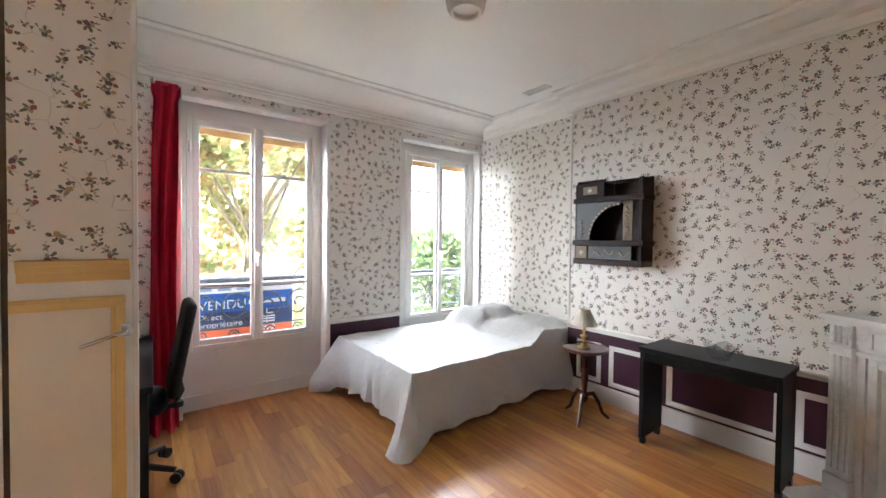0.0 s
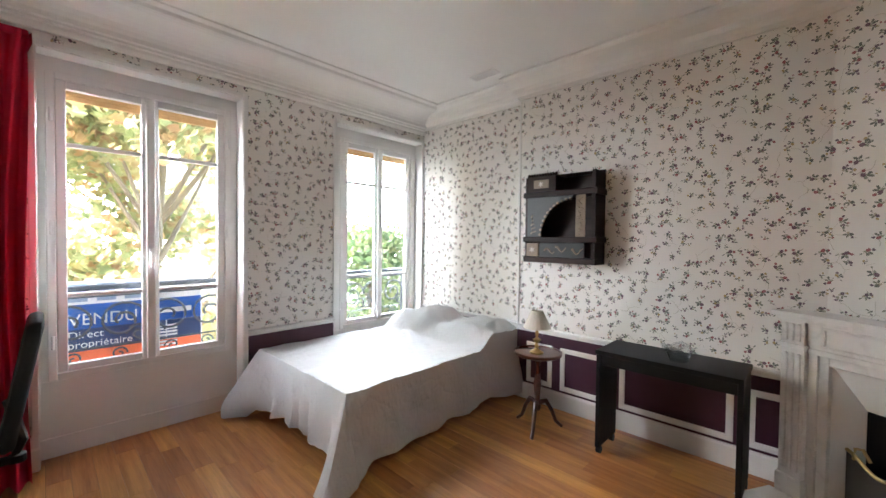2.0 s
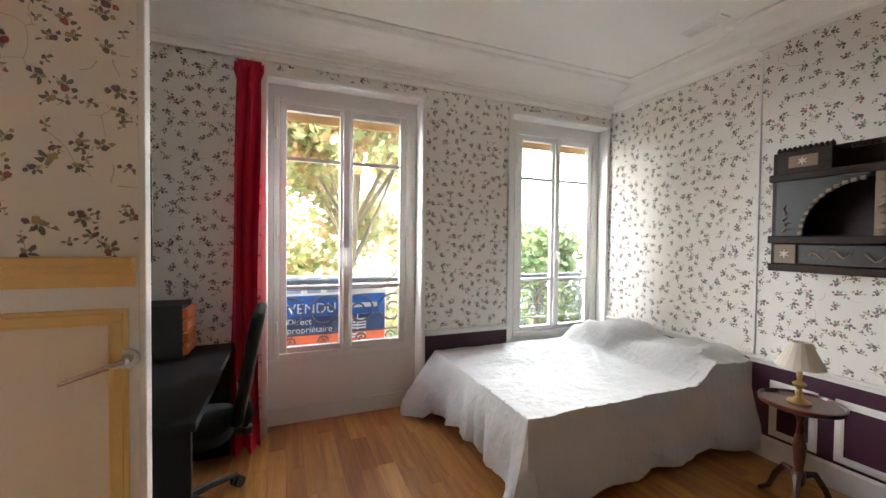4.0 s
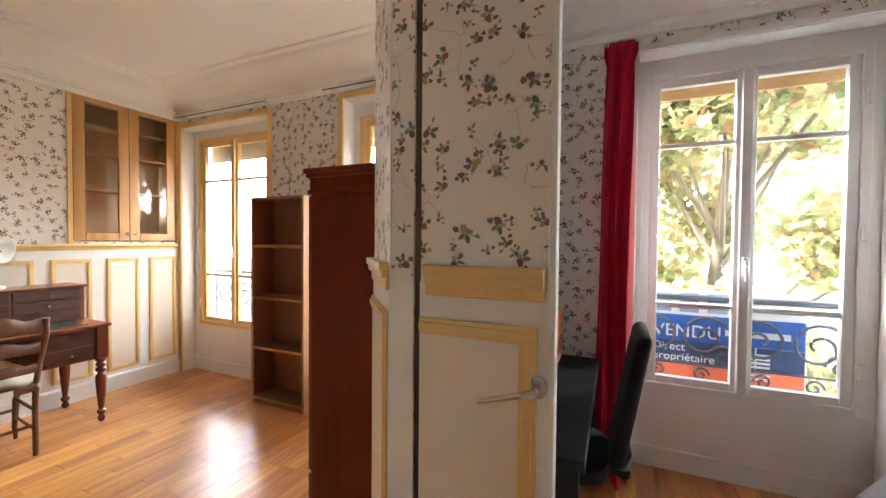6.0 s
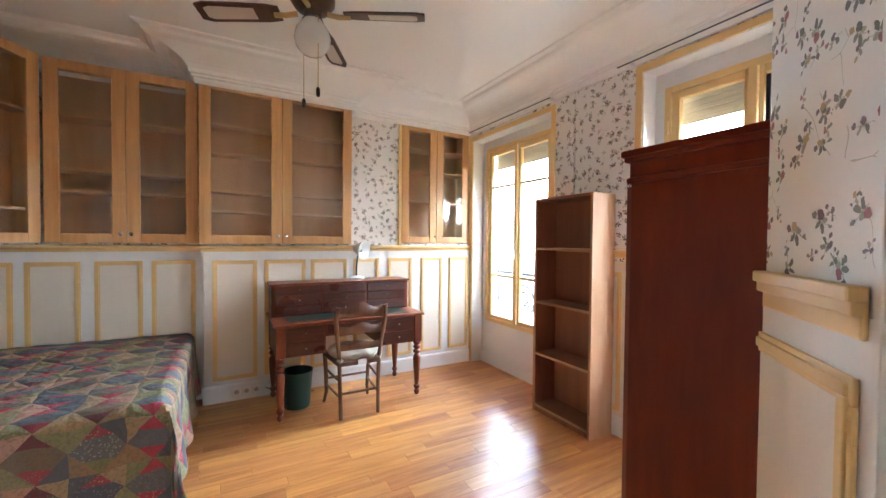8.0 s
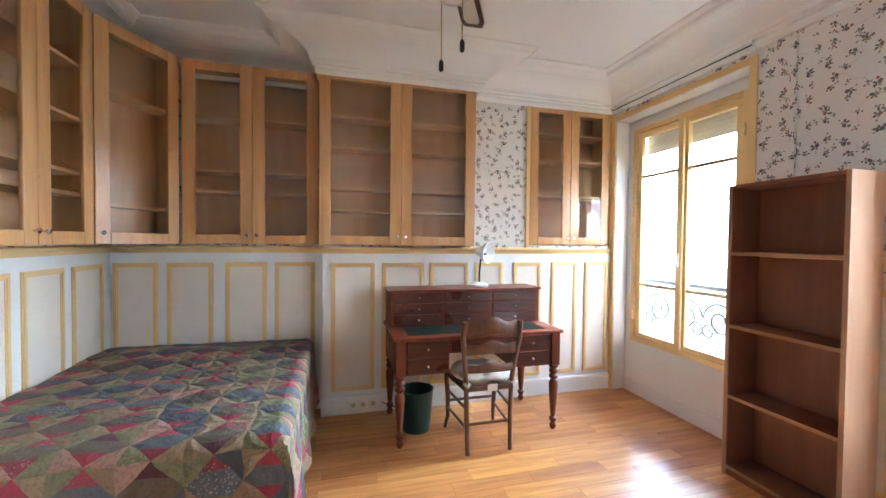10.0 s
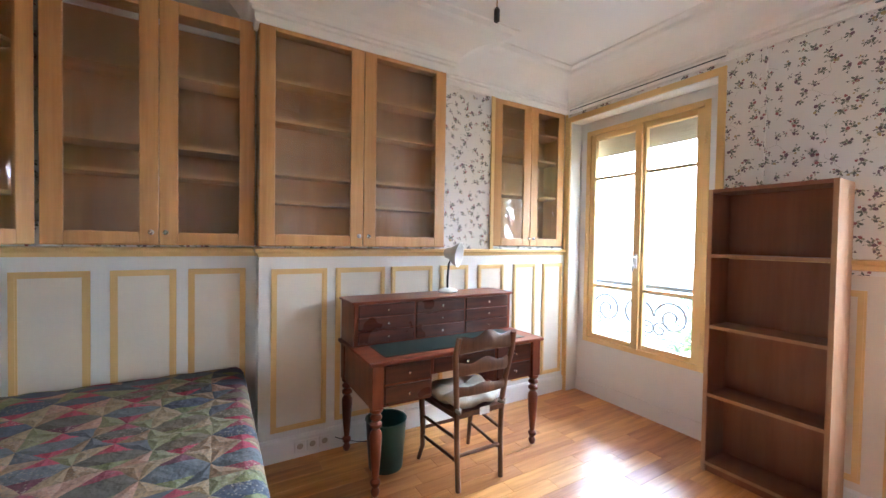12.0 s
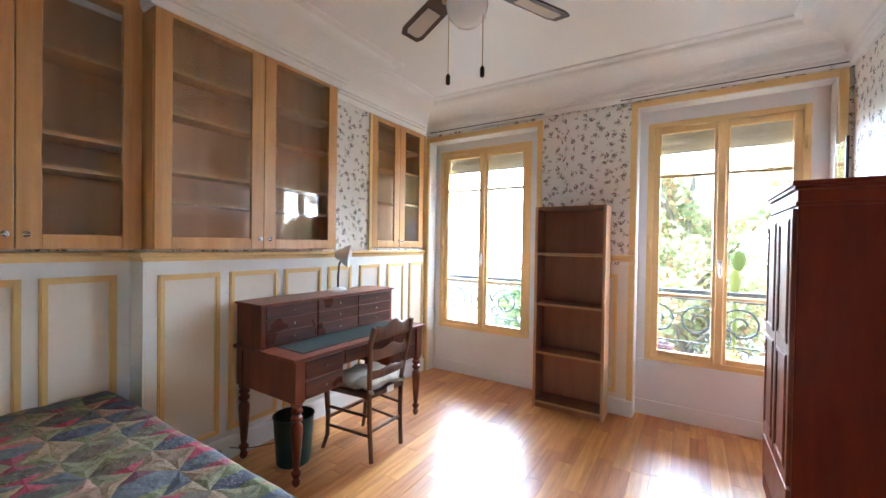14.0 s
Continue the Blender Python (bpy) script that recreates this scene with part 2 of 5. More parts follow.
def marble():
    n = Net("white_marble")
    p = n.coord()
    warp = n.vec("ADD", p, n.vec("SCALE", n.node("TexNoise", Vector=p, Scale=5.0, Detail=4.0).outputs[1], 0.35))
    vein = n.math("ABSOLUTE", n.math("SUBTRACT", n.noise(warp, 4.0, 5), 0.5))
    col = n.ramp(vein, [(0.0, (0.66, 0.65, 0.63)), (0.06, (0.74, 0.73, 0.71)), (0.3, (0.78, 0.77, 0.745))])
    return n.out(col, 0.32)


PAPER = wallpaper()
WHITE = paint("white_gloss_paint", (0.80, 0.79, 0.77), 0.42)
FRAME = paint("white_window_paint", (0.80, 0.79, 0.77), 0.35, 0.03)
PLASTER = paint("ceiling_plaster", (0.86, 0.845, 0.815), 0.8, 0.03)
CEILING = paint("satin_ceiling_paint", (0.86, 0.85, 0.82), 0.36, 0.03)
CREAM = paint("cream_panel_paint", (0.80, 0.73, 0.62), 0.5)
CREAMWHITE = paint("cool_white_panel_paint", (0.82, 0.82, 0.80), 0.48)
YELLOW = paint("ochre_yellow_trim_paint", (0.80, 0.57, 0.24), 0.4, 0.10)
PURPLE = paint("aubergine_paint", (0.050, 0.006, 0.026), 0.5, 0.15)
OAK = wood("honey_oak_floor", (0.36, 0.138, 0.032), (0.60, 0.275, 0.080), (26, 1.6, 26), 0.36, True, 0.25)
JOINT = paint("dark_floor_joint", (0.10, 0.045, 0.015), 0.8)
DARKMAHOG = wood("dark_mahogany", (0.025, 0.007, 0.005), (0.095, 0.024, 0.012), (2.5, 24, 30), 0.30, False, 0.2)
MAHOG = wood("mahogany", (0.085, 0.017, 0.006), (0.21, 0.052, 0.020), (5, 14, 1.3), 0.36, False, 0.08)
MAHOG.node_tree.nodes["Principled BSDF"].inputs["Specular IOR Level"].default_value = 0.35
REDWOOD = wood("red_mahogany_side", (0.095, 0.011, 0.001), (0.18, 0.026, 0.003), (6, 6, 0.9), 0.45, False, 0.0)
REDWOOD.node_tree.nodes["Principled BSDF"].inputs["Specular IOR Level"].default_value = 0.22
WALNUT = wood("dark_walnut", (0.035, 0.015, 0.008), (0.10, 0.045, 0.025), (14, 14, 1.5), 0.4)
CHAIRWOOD = wood("worn_brown_chair_wood", (0.07, 0.028, 0.014), (0.19, 0.088, 0.045), (12, 12, 2), 0.38)
MAPLE = wood("steamed_beech", (0.50, 0.25, 0.085), (0.66, 0.375, 0.145), (18, 18, 1.0), 0.36, False, 0.2)
LIGHTMAPLE = wood("pale_shelf_maple", (0.54, 0.31, 0.14), (0.66, 0.42, 0.21), (1.2, 14, 14), 0.45)
CABBACK = wood("pale_cabinet_back", (0.50, 0.285, 0.14), (0.61, 0.375, 0.20), (12, 12, 1.0), 0.5)
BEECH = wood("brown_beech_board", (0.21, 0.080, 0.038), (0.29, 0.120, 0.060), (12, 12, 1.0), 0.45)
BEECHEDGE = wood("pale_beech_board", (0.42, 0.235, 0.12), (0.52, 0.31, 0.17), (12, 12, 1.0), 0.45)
BLACK = paint("black_lacquer", (0.006, 0.006, 0.007), 0.5, 0.2)
BLACK.node_tree.nodes["Principled BSDF"].inputs["Specular IOR Level"].default_value = 0.25
BLACKPLASTIC = paint("black_plastic", (0.008, 0.008, 0.009), 0.5, 0.1)
BLACKCLOTH = fabric("black_mesh_fabric", (0.007, 0.007, 0.008), (0.012, 0.012, 0.014), 500, 0.85, 0.0)
RED = fabric("crimson_curtain_cloth", (0.52, 0.004, 0.036), (0.66, 0.007, 0.055), 600, 0.7, 0.0, 0.15)
LINEN = crinkled_cotton()
CUSHION = fabric("grey_beige_cushion", (0.36, 0.31, 0.24), (0.50, 0.45, 0.37), 380, 0.9, 0.2, 0.4)
QUILT = quilt_cloth()
GLASS = pane_glass("window_glass")
CABGLASS = pane_glass("cabinet_glass", (0.97, 0.97, 0.965))
CHROME = metal("brushed_nickel", (0.62, 0.60, 0.57), 0.25)
BRASS = metal("aged_brass", (0.50, 0.36, 0.16), 0.4)
IRON = paint("dark_painted_iron", (0.06, 0.07, 0.085), 0.5)
MARBLE = marble()
HEARTHBLACK = paint("hearth_black", (0.015, 0.014, 0.013), 0.9)
SHADE = fabric("cream_lampshade", (0.60, 0.55, 0.46), (0.68, 0.62, 0.53), 300, 0.85)
OPAL = paint("opal_glass", (0.82, 0.80, 0.76), 0.15, 0.01, 0.0)
GREENBIN = paint("dark_green_enamel", (0.012, 0.055, 0.045), 0.35)
LEATHER = paint("dark_green_leather", (0.010, 0.022, 0.016), 0.28, 0.2, 0.2)
WHITEPLASTIC = paint("white_plastic", (0.80, 0.79, 0.76), 0.35, 0.02)
ORANGE = paint("orange_plastic", (0.62, 0.16, 0.035), 0.4)
SHUTTER = paint("tan_shutter_slat", (0.60, 0.36, 0.15), 0.5)
SHUTTER2 = paint("grey_beige_shutter_slat", (0.46, 0.42, 0.34), 0.5)
BLUE = paint("banner_blue", (0.02, 0.11, 0.42), 0.5, 0.05, 0)
NAVY = paint("banner_navy", (0.03, 0.06, 0.16), 0.5, 0.05, 0)
VERMILION = paint("banner_vermilion", (0.75, 0.14, 0.05), 0.5, 0.05, 0)
LETTER = paint("banner_white", (0.8, 0.8, 0.8), 0.5, 0.02, 0)
BARK = paint("mottled_plane_bark", (0.26, 0.22, 0.16), 0.9, 0.35, 0.6)
AUTUMN = leaf_mat("autumn_leaves", [(0.0, (0.24, 0.30, 0.14)), (0.4, (0.37, 0.40, 0.19)), (0.7, (0.46, 0.41, 0.21)), (0.9, (0.45, 0.28, 0.14)), (1.0, (0.33, 0.21, 0.12))])
SUMMER = leaf_mat("green_leaves", [(0.0, (0.07, 0.12, 0.05)), (0.6, (0.17, 0.23, 0.09)), (1.0, (0.30, 0.32, 0.13))])
MAUVE = paint("dusky_purple_clay", (0.16, 0.08, 0.11), 0.6, 0.2)
STONE = paint("pale_limestone", (0.62, 0.58, 0.51), 0.85, 0.12, 0.3)
ASPHALT = paint("street_asphalt", (0.05, 0.05, 0.052), 0.9, 0.2, 0.4)
ZINC = paint("zinc_roof", (0.25, 0.27, 0.30), 0.5)
DARKPANE = paint("dark_far_pane", (0.30, 0.32, 0.35), 0.1)
CARVED = paint("carved_relief_wood", (0.28, 0.21, 0.145), 0.55, 0.3)
PAINTED = paint("painted_blue_grey_panel", (0.05, 0.052, 0.049), 0.45, 0.5)
CLEAR = pane_glass("clear_crystal", (0.86, 0.89, 0.90), 0.16)
EBONY = wood("blackened_carved_wood", (0.010, 0.005, 0.004), (0.034, 0.016, 0.011), (14, 2, 14), 0.5)
EBONY.node_tree.nodes["Principled BSDF"].inputs["Specular IOR Level"].default_value = 0.25
BRISTLE = paint("brown_brush_bristle", (0.13, 0.095, 0.07), 0.9, 0.4, 0.6)
GAUZE = paint("dark_guard_mesh", (0.05, 0.04, 0.032), 0.6, 0.3)
LOGO = paint("banner_pale_blue", (0.30, 0.38, 0.52), 0.5, 0.05, 0)

# ---- building blocks ----


def uvbox(bm):
    """UVs in metres, by the side that each face looks to."""
    lay = bm.loops.layers.uv.verify()
    for f in bm.faces:
        n = f.normal
        ax = max(range(3), key=lambda i: abs(n[i]))
        for lp in f.loops:
            c = lp.vert.co
            lp[lay].uv = (c.x, c.y) if ax == 2 else ((c.x, c.z) if ax == 1 else (c.y + 0.37, c.z))


def part(name, bm, material, parent=None, label="", smooth=False):
    """Link a bmesh as one mesh object, under a thing or a part where one is given."""
    bm.normal_update()
    if not bm.loops.layers.uv:
        uvbox(bm)
    me = bpy.data.meshes.new(name)
    bm.to_mesh(me)
    bm.free()
    me.materials.append(material)
    if smooth:
        me.shade_smooth()
        me.set_sharp_from_angle(angle=radians(40))
    ob = new(name, me)
    if parent is not None:
        ob.parent = parent
    if label:
        tagged(ob, label)
    return ob


def thing(name, x, y, z, rz, label, category, group=""):
    e = new(name)
    e.empty_display_size = 0.1
    e.matrix_world = pose(x, y, z, 0, 0, rz)
    return tagged(e, label, category, group)


def structure(name, bm, material, label):
    return tagged(part(name, bm, material), label, kind="structure")


def box(bm, x0, y0, z0, x1, y1, z1, bev=0.0):
    made = bmesh.ops.create_cube(bm, size=1.0)["verts"]
    sx, sy, sz = x1 - x0, y1 - y0, z1 - z0
    for v in made:
        v.co = Vector((x0 + (v.co.x + 0.5) * sx, y0 + (v.co.y + 0.5) * sy, z0 + (v.co.z + 0.5) * sz))
    if bev:
        edges = list({e for v in made for e in v.link_edges})
        bmesh.ops.bevel(bm, geom=edges, offset=min(bev, 0.45 * min(abs(sx), abs(sy), abs(sz))), segments=2, affect="EDGES", profile=0.5)
    return bm


def B(*a, **k):
    return box(bmesh.new(), *a, **k)


def lathe(bm, profile, cx=0, cy=0, seg=20):
    """Turn (radius, height) pairs about an upright axis."""
    rings = []
    for r, z in profile:
        rings.append([bm.verts.new((cx + r * math.cos(a), cy + r * math.sin(a), z)) for a in [2 * math.pi * i / seg for i in range(seg)]])
    for a, b in zip(rings, rings[1:]):
        for i in range(seg):
            j = (i + 1) % seg
            bm.faces.new((a[i], a[j], b[j], b[i]))
    bm.faces.new(rings[0][::-1]), bm.faces.new(rings[-1])
    return bm


def tube(bm, pts, r, seg=8, taper=None):
    """A round bar along points; taper gives the radius at its end."""
    pts = [Vector(p) for p in pts]
    rings = []
    for i, p in enumerate(pts):
        d = (pts[min(i + 1, len(pts) - 1)] - pts[max(i - 1, 0)]).normalized()
        side = d.cross(Vector((0, 0, 1)) if abs(d.z) < 0.9 else Vector((1, 0, 0))).normalized()
        up = side.cross(d)
        rr = r if taper is None else r + (taper - r) * i / (len(pts) - 1)
        rings.append([bm.verts.new(p + rr * (math.cos(a) * side + math.sin(a) * up)) for a in [2 * math.pi * k / seg for k in range(seg)]])
    for a, b in zip(rings, rings[1:]):
        for i in range(seg):
            j = (i + 1) % seg
            bm.faces.new((a[i], b[i], b[j], a[j]))
    bm.faces.new(rings[0]), bm.faces.new(rings[-1][::-1])
    return bm


def sweep(bm, profile, path, closed=False):
    """Run a profile of (out from the wall, height) along a plan line whose room lies to its left, with mitred corners."""
    P = [Vector(p) for p in path]
    n = len(P)
    rows = []
    for i, p in enumerate(P):
        a = P[i - 1] if (closed or i > 0) else None
        b = P[(i + 1) % n] if (closed or i < n - 1) else None
        d1 = (p - a).normalized() if a is not None else (b - p).normalized()
        d2 = (b - p).normalized() if b is not None else d1
        n1, n2 = Vector((-d1.y, d1.x)), Vector((-d2.y, d2.x))
        m = (n1 + n2).normalized()
        m = m / max(0.3, m.dot(n1))
        rows.append([bm.verts.new((p.x + m.x * u, p.y + m.y * u, v)) for u, v in profile])
    k = len(profile)
    for i in range(n if closed else n - 1):
        a, b = rows[i], rows[(i + 1) % n]
        for j in range(k):
            bm.faces.new((a[j], b[j], b[(j + 1) % k], a[(j + 1) % k]))
    if not closed:
        bm.faces.new(rows[0]), bm.faces.new(rows[-1][::-1])
    bmesh.ops.recalc_face_normals(bm, faces=bm.faces)
    return bm


def prism(bm, poly, z0, z1):
    lo = [bm.verts.new((x, y, z0)) for x, y in poly]
    hi = [bm.verts.new((x, y, z1)) for x, y in poly]
    bm.faces.new(lo[::-1]), bm.faces.new(hi)
    for i in range(len(poly)):
        j = (i + 1) % len(poly)
        bm.faces.new((lo[i], lo[j], hi[j], hi[i]))
    bmesh.ops.recalc_face_normals(bm, faces=bm.faces)
    return bm


def wall(name, axis, lo, hi, a0, a1, z0, z1, holes, label, material=None):
    """A wall between lo and hi across, a0 and a1 along its axis, with openings (a, b, bottom, top) through it."""
    bm = bmesh.new()

    def slab(s, e, b, t):
        if e - s > 1e-4 and t - b > 1e-4:
            if axis == "x":
                box(bm, s, lo, b, e, hi, t)
            else:
                box(bm, lo, s, b, hi, e, t)
    at = a0
    for s, e, b, t in sorted(holes):
        slab(at, s, z0, z1), slab(s, e, z0, b), slab(s, e, t, z1)
        at = e
    slab(at, a1, z0, z1)
    return structure(name, bm, material or PAPER, label)


def grid_mesh(nu, nv, fn, wrap=False):
    """A sheet of nu by nv corners at fn(u, v), u and v from 0 to 1, with UVs from the true lengths along it."""
    bm = bmesh.new()
    V = [[bm.verts.new(fn(i / (nu - 1), j / (nv - 1))) for j in range(nv)] for i in range(nu)]
    for i in range(nu - 1):
        for j in range(nv - 1):
            bm.faces.new((V[i][j], V[i + 1][j], V[i + 1][j + 1], V[i][j + 1]))
    return bm

# ---- the two rooms ----
TOP, FACE, RECESS = 2.95, 3.72, 3.86
ROOM1 = [(-0.65, -1.6), (2.26, -1.6), (3.32, 0.25), (3.32, 2.3), (3.42, 2.3), (3.42, FACE), (-0.65, FACE)]
ROOM2 = [(-4.40, -0.55), (-0.735, -0.55), (-0.735, FACE), (-4.23, FACE), (-4.23, 1.0), (-4.40, 1.0)]
OPENINGS = [(0.20, 1.38, 2.60), (2.24, 3.41, 2.60), (-4.17, -2.90, 2.61), (-2.03, -0.81, 2.63)]

wall("wall_north", "x", FACE, 4.02, -4.75, 3.75, -0.3, 3.2, [(a, b, -0.02, t) for a, b, t in OPENINGS], "outer wall with tall french windows, papered with berry sprigs")
wall("wall_partition", "y", -0.735, -0.65, -1.7, FACE, 0, TOP, [(0.62, 2.27, -0.02, 2.62)], "thin partition with a doorway, papered on both sides")
wall("wall_west", "y", -4.75, -4.23, 1.0, FACE, 0, TOP, [(2.82, 3.70, 1.40, 2.73)], "library wall with a cabinet niche, papered")
structure("wall_west_niche", B(-4.75, 2.82, 1.40, -4.50, 3.70, 2.73), PAPER, "papered back of the cabinet niche")
structure("wall_west_recess", B(-4.75, -0.55, 0, -4.40, 1.0, TOP), PAPER, "recessed library wall beside the flue, papered")
structure("wall_south_library", B(-4.75, -0.8, 0, -0.735, -0.55, TOP), PAPER, "library back wall, papered")
structure("wall_south_bedroom", B(-0.65, -1.8, 0, 3.75, -1.6, TOP), PAPER, "bedroom back wall, papered")
structure("wall_east", B(3.32, 0.1, 0, 3.75, 2.3, TOP), PAPER, "bedroom side wall papered with berry sprigs")
structure("wall_east_recess", B(3.42, 2.3, 0, 3.75, FACE, TOP), PAPER, "recessed bedroom wall behind the bed head, papered")
structure("wall_chimney", prism(bmesh.new(), [(2.26, -1.6), (3.75, -1.6), (3.75, 0.1), (3.32, 0.1), (3.32, 0.25)], 0, TOP), PAPER, "slanting chimney breast, papered")
structure("ceiling", B(-4.75, -1.8, TOP, 3.75, 4.02, 3.2), CEILING, "smooth white plaster ceiling")
structure("wall_bulkhead", B(-4.23, 0.97, 2.745, -4.05, 2.25, TOP), PLASTER, "plaster bulkhead above the book cabinets")

COVE = [(0.0, 2.69), (0.022, 2.69), (0.028, 2.715), (0.028, 2.735), (0.045, 2.742), (0.045, 2.758)]
COVE += [(0.06 + 0.22 * (1 - math.cos(a)), 2.765 + 0.125 * math.sin(a)) for a in [math.pi / 2 * i / 7 for i in range(8)]]
COVE += [(0.288, 2.894), (0.303, 2.898), (0.318, 2.908), (0.33, 2.928), (0.37, 2.940), (0.374, 2.951), (0.0, 2.951)]
LEDGE = [(-4.40, -0.55), (-0.735, -0.55), (-0.735, FACE), (-4.23, FACE), (-4.23, 2.25), (-4.05, 2.25), (-4.05, 0.97), (-4.40, 0.97)]
structure("cornice_bedroom", sweep(bmesh.new(), COVE, [(3.40, FACE), (-0.65, FACE), (-0.65, -1.6), (2.0, -1.6)]), PLASTER, "white coved plaster cornice")
structure("cornice_library", sweep(bmesh.new(), COVE, LEDGE, True), PLASTER, "white coved plaster cornice stepping round the flue")

SLIM = [(0.0, 2.745), (0.018, 2.745), (0.024, 2.775), (0.05, 2.80), (0.06, 2.835), (0.10, 2.88), (0.115, 2.92), (0.15, 2.935), (0.15, 2.951), (0.0, 2.951)]
structure("cornice_bedroom_east", sweep(bmesh.new(), SLIM, [(2.26, -1.6), (3.32, 0.25), (3.32, 2.3), (3.42, 2.3), (3.42, FACE)]), PLASTER, "slim white plaster cornice")

SKIRT = [(0.0, 0.0), (0.018, 0.0), (0.018, 0.13), (0.012, 0.145), (0.0, 0.15)]
structure("baseboard_bedroom", sweep(bmesh.new(), SKIRT, [(3.32, 0.30), (3.32, 2.3), (3.42, 2.3), (3.42, FACE)]), WHITE, "white painted baseboard")
structure("baseboard_bedroom_window", sweep(bmesh.new(), SKIRT, [(2.24, FACE), (1.38, FACE)]), WHITE, "white painted baseboard")
structure("baseboard_bedroom_left", sweep(bmesh.new(), SKIRT, [(0.20, FACE), (-0.65, FACE), (-0.65, 2.27)]), WHITE, "white painted baseboard")
structure("baseboard_library", sweep(bmesh.new(), SKIRT, [(-4.22, FACE), (-4.22, 1.0), (-4.39, 1.0), (-4.39, -0.54), (-0.735, -0.54)]), CREAMWHITE, "white painted baseboard")
structure("baseboard_library_window", sweep(bmesh.new(), SKIRT, [(-2.03, FACE), (-2.90, FACE)]), CREAMWHITE, "white painted baseboard")


def moulding(parent, axis, at, out, a0, a1, z0, z1, material, w=0.035, d=0.014, label=""):
    """A raised rectangular frame on a wall; out is the side it stands proud to."""
    bm = bmesh.new()
    for k, (ww, dd) in enumerate(((w, d * 0.6), (w * 0.5, d))):
        off = 0 if k == 0 else w * 0.25
        for s, e, b, t in ((a0 + off, a1 - off, z1 - off - ww, z1 - off), (a0 + off, a1 - off, z0 + off, z0 + off + ww),
                           (a0 + off, a0 + off + ww, z0 + off + ww, z1 - off - ww), (a1 - off - ww, a1 - off, z0 + off + ww, z1 - off - ww)):
            lo, hi = sorted((at, at + out * dd))
            if axis == "x":
                box(bm, s, lo, b, e, hi, t)
            else:
                box(bm, lo, s, b, hi, e, t)
    return part("panel_moulding", bm, material, parent, label)


def inset(parent, axis, at, out, a0, a1, z0, z1, material):
    lo, hi = sorted((at, at + out * 0.004))
    return part("panel", B(a0, lo, z0, a1, hi, z1) if axis == "x" else B(lo, a0, z0, hi, a1, z1), material, parent)


# bedroom dado: aubergine boards with white mouldings and a white rail
RAIL1 = [(0.0, 0.625), (0.012, 0.625), (0.016, 0.645), (0.03, 0.655), (0.03, 0.67), (0.0, 0.675)]
dado = structure("dado_east", B(3.308, 0.30, 0.15, 3.32, 2.3, 0.63), PURPLE, "aubergine painted dado with white panel mouldings")
for a, b in ((1.94, 2.19), (1.43, 1.86), (0.66, 1.37), (0.34, 0.59)):
    moulding(dado, "y", 3.308, -1, a, b, 0.17, 0.535, WHITE, 0.04)
dado_n = structure("dado_north", B(1.42, 3.708, 0.15, 2.21, FACE, 0.63), PURPLE, "aubergine painted dado between the windows")
structure("dado_east_recess", B(3.408, 2.3, 0.15, 3.42, FACE, 0.63), PURPLE, "aubergine painted dado behind the bed")
structure("trim_dado_rail_east", sweep(bmesh.new(), RAIL1, [(3.32, 0.30), (3.32, 2.3), (3.42, 2.3), (3.42, FACE)]), WHITE, "white painted dado rail")
structure("trim_dado_rail_north", sweep(bmesh.new(), RAIL1, [(2.22, FACE), (1.41, FACE)]), WHITE, "white painted dado rail")
structure("trim_corner_bead", B(3.31, 2.292, 0.675, 3.328, 2.312, 2.70, bev=0.004), WHITE, "white corner bead at the wall's step")

# library wainscot: white boards, cream panels in yellow mouldings and a yellow rail
wain = structure("wainscot_west", B(-4.23, 1.0, 0.14, -4.22, FACE, 1.35), CREAMWHITE, "white wainscot with cream panels and ochre mouldings")
for a, b in ((1.06, 1.41), (1.47, 1.83), (1.88, 2.23), (2.30, 2.57), (2.67, 2.95), (3.06, 3.33), (3.42, 3.68)):
    inset(wain, "y", -4.22, 1, a + 0.02, b - 0.02, 0.21, 1.23, CREAM)
    moulding(wain, "y", -4.22, 1, a, b, 0.19, 1.25, YELLOW, 0.034)
wain = structure("wainscot_recess", B(-4.40, -0.55, 0.14, -4.39, 1.0, 1.35), CREAMWHITE, "white wainscot with cream panels and ochre mouldings")
for a, b in ((-0.52, -0.225), (-0.165, 0.155), (0.24, 0.55), (0.61, 0.925)):
    inset(wain, "y", -4.39, 1, a + 0.02, b - 0.02, 0.21, 1.23, CREAM)
    moulding(wain, "y", -4.39, 1, a, b, 0.19, 1.25, YELLOW, 0.034)
structure("wainscot_step", B(-4.39, 0.988, 0.14, -4.219, 0.999, 1.325), CREAMWHITE, "white board on the side of the flue step")
wain = structure("wainscot_south", B(-4.40, -0.55, 0.14, -0.735, -0.54, 1.35), CREAMWHITE, "white wainscot with cream panels and ochre mouldings")
for i in range(8):
    a = -4.29 + 0.41 * i
    inset(wain, "x", -0.54, 1, a + 0.02, a + 0.315, 0.21, 1.23, CREAM)
    moulding(wain, "x", -0.54, 1, a, a + 0.335, 0.19, 1.25, YELLOW, 0.034)
wain = structure("wainscot_north", B(-2.90, 3.71, 0.14, -2.03, FACE, 1.30), CREAM, "cream wainscot between the library windows")
moulding(wain, "x", 3.71, -1, -2.83, -2.52, 0.19, 1.22, YELLOW, 0.034)
moulding(wain, "x", 3.71, -1, -2.44, -2.16, 0.19, 1.22, YELLOW, 0.034)
RAIL2 = [(0.0, 1.325), (0.014, 1.33), (0.02, 1.35), (0.034, 1.362), (0.034, 1.378), (0.0, 1.385)]
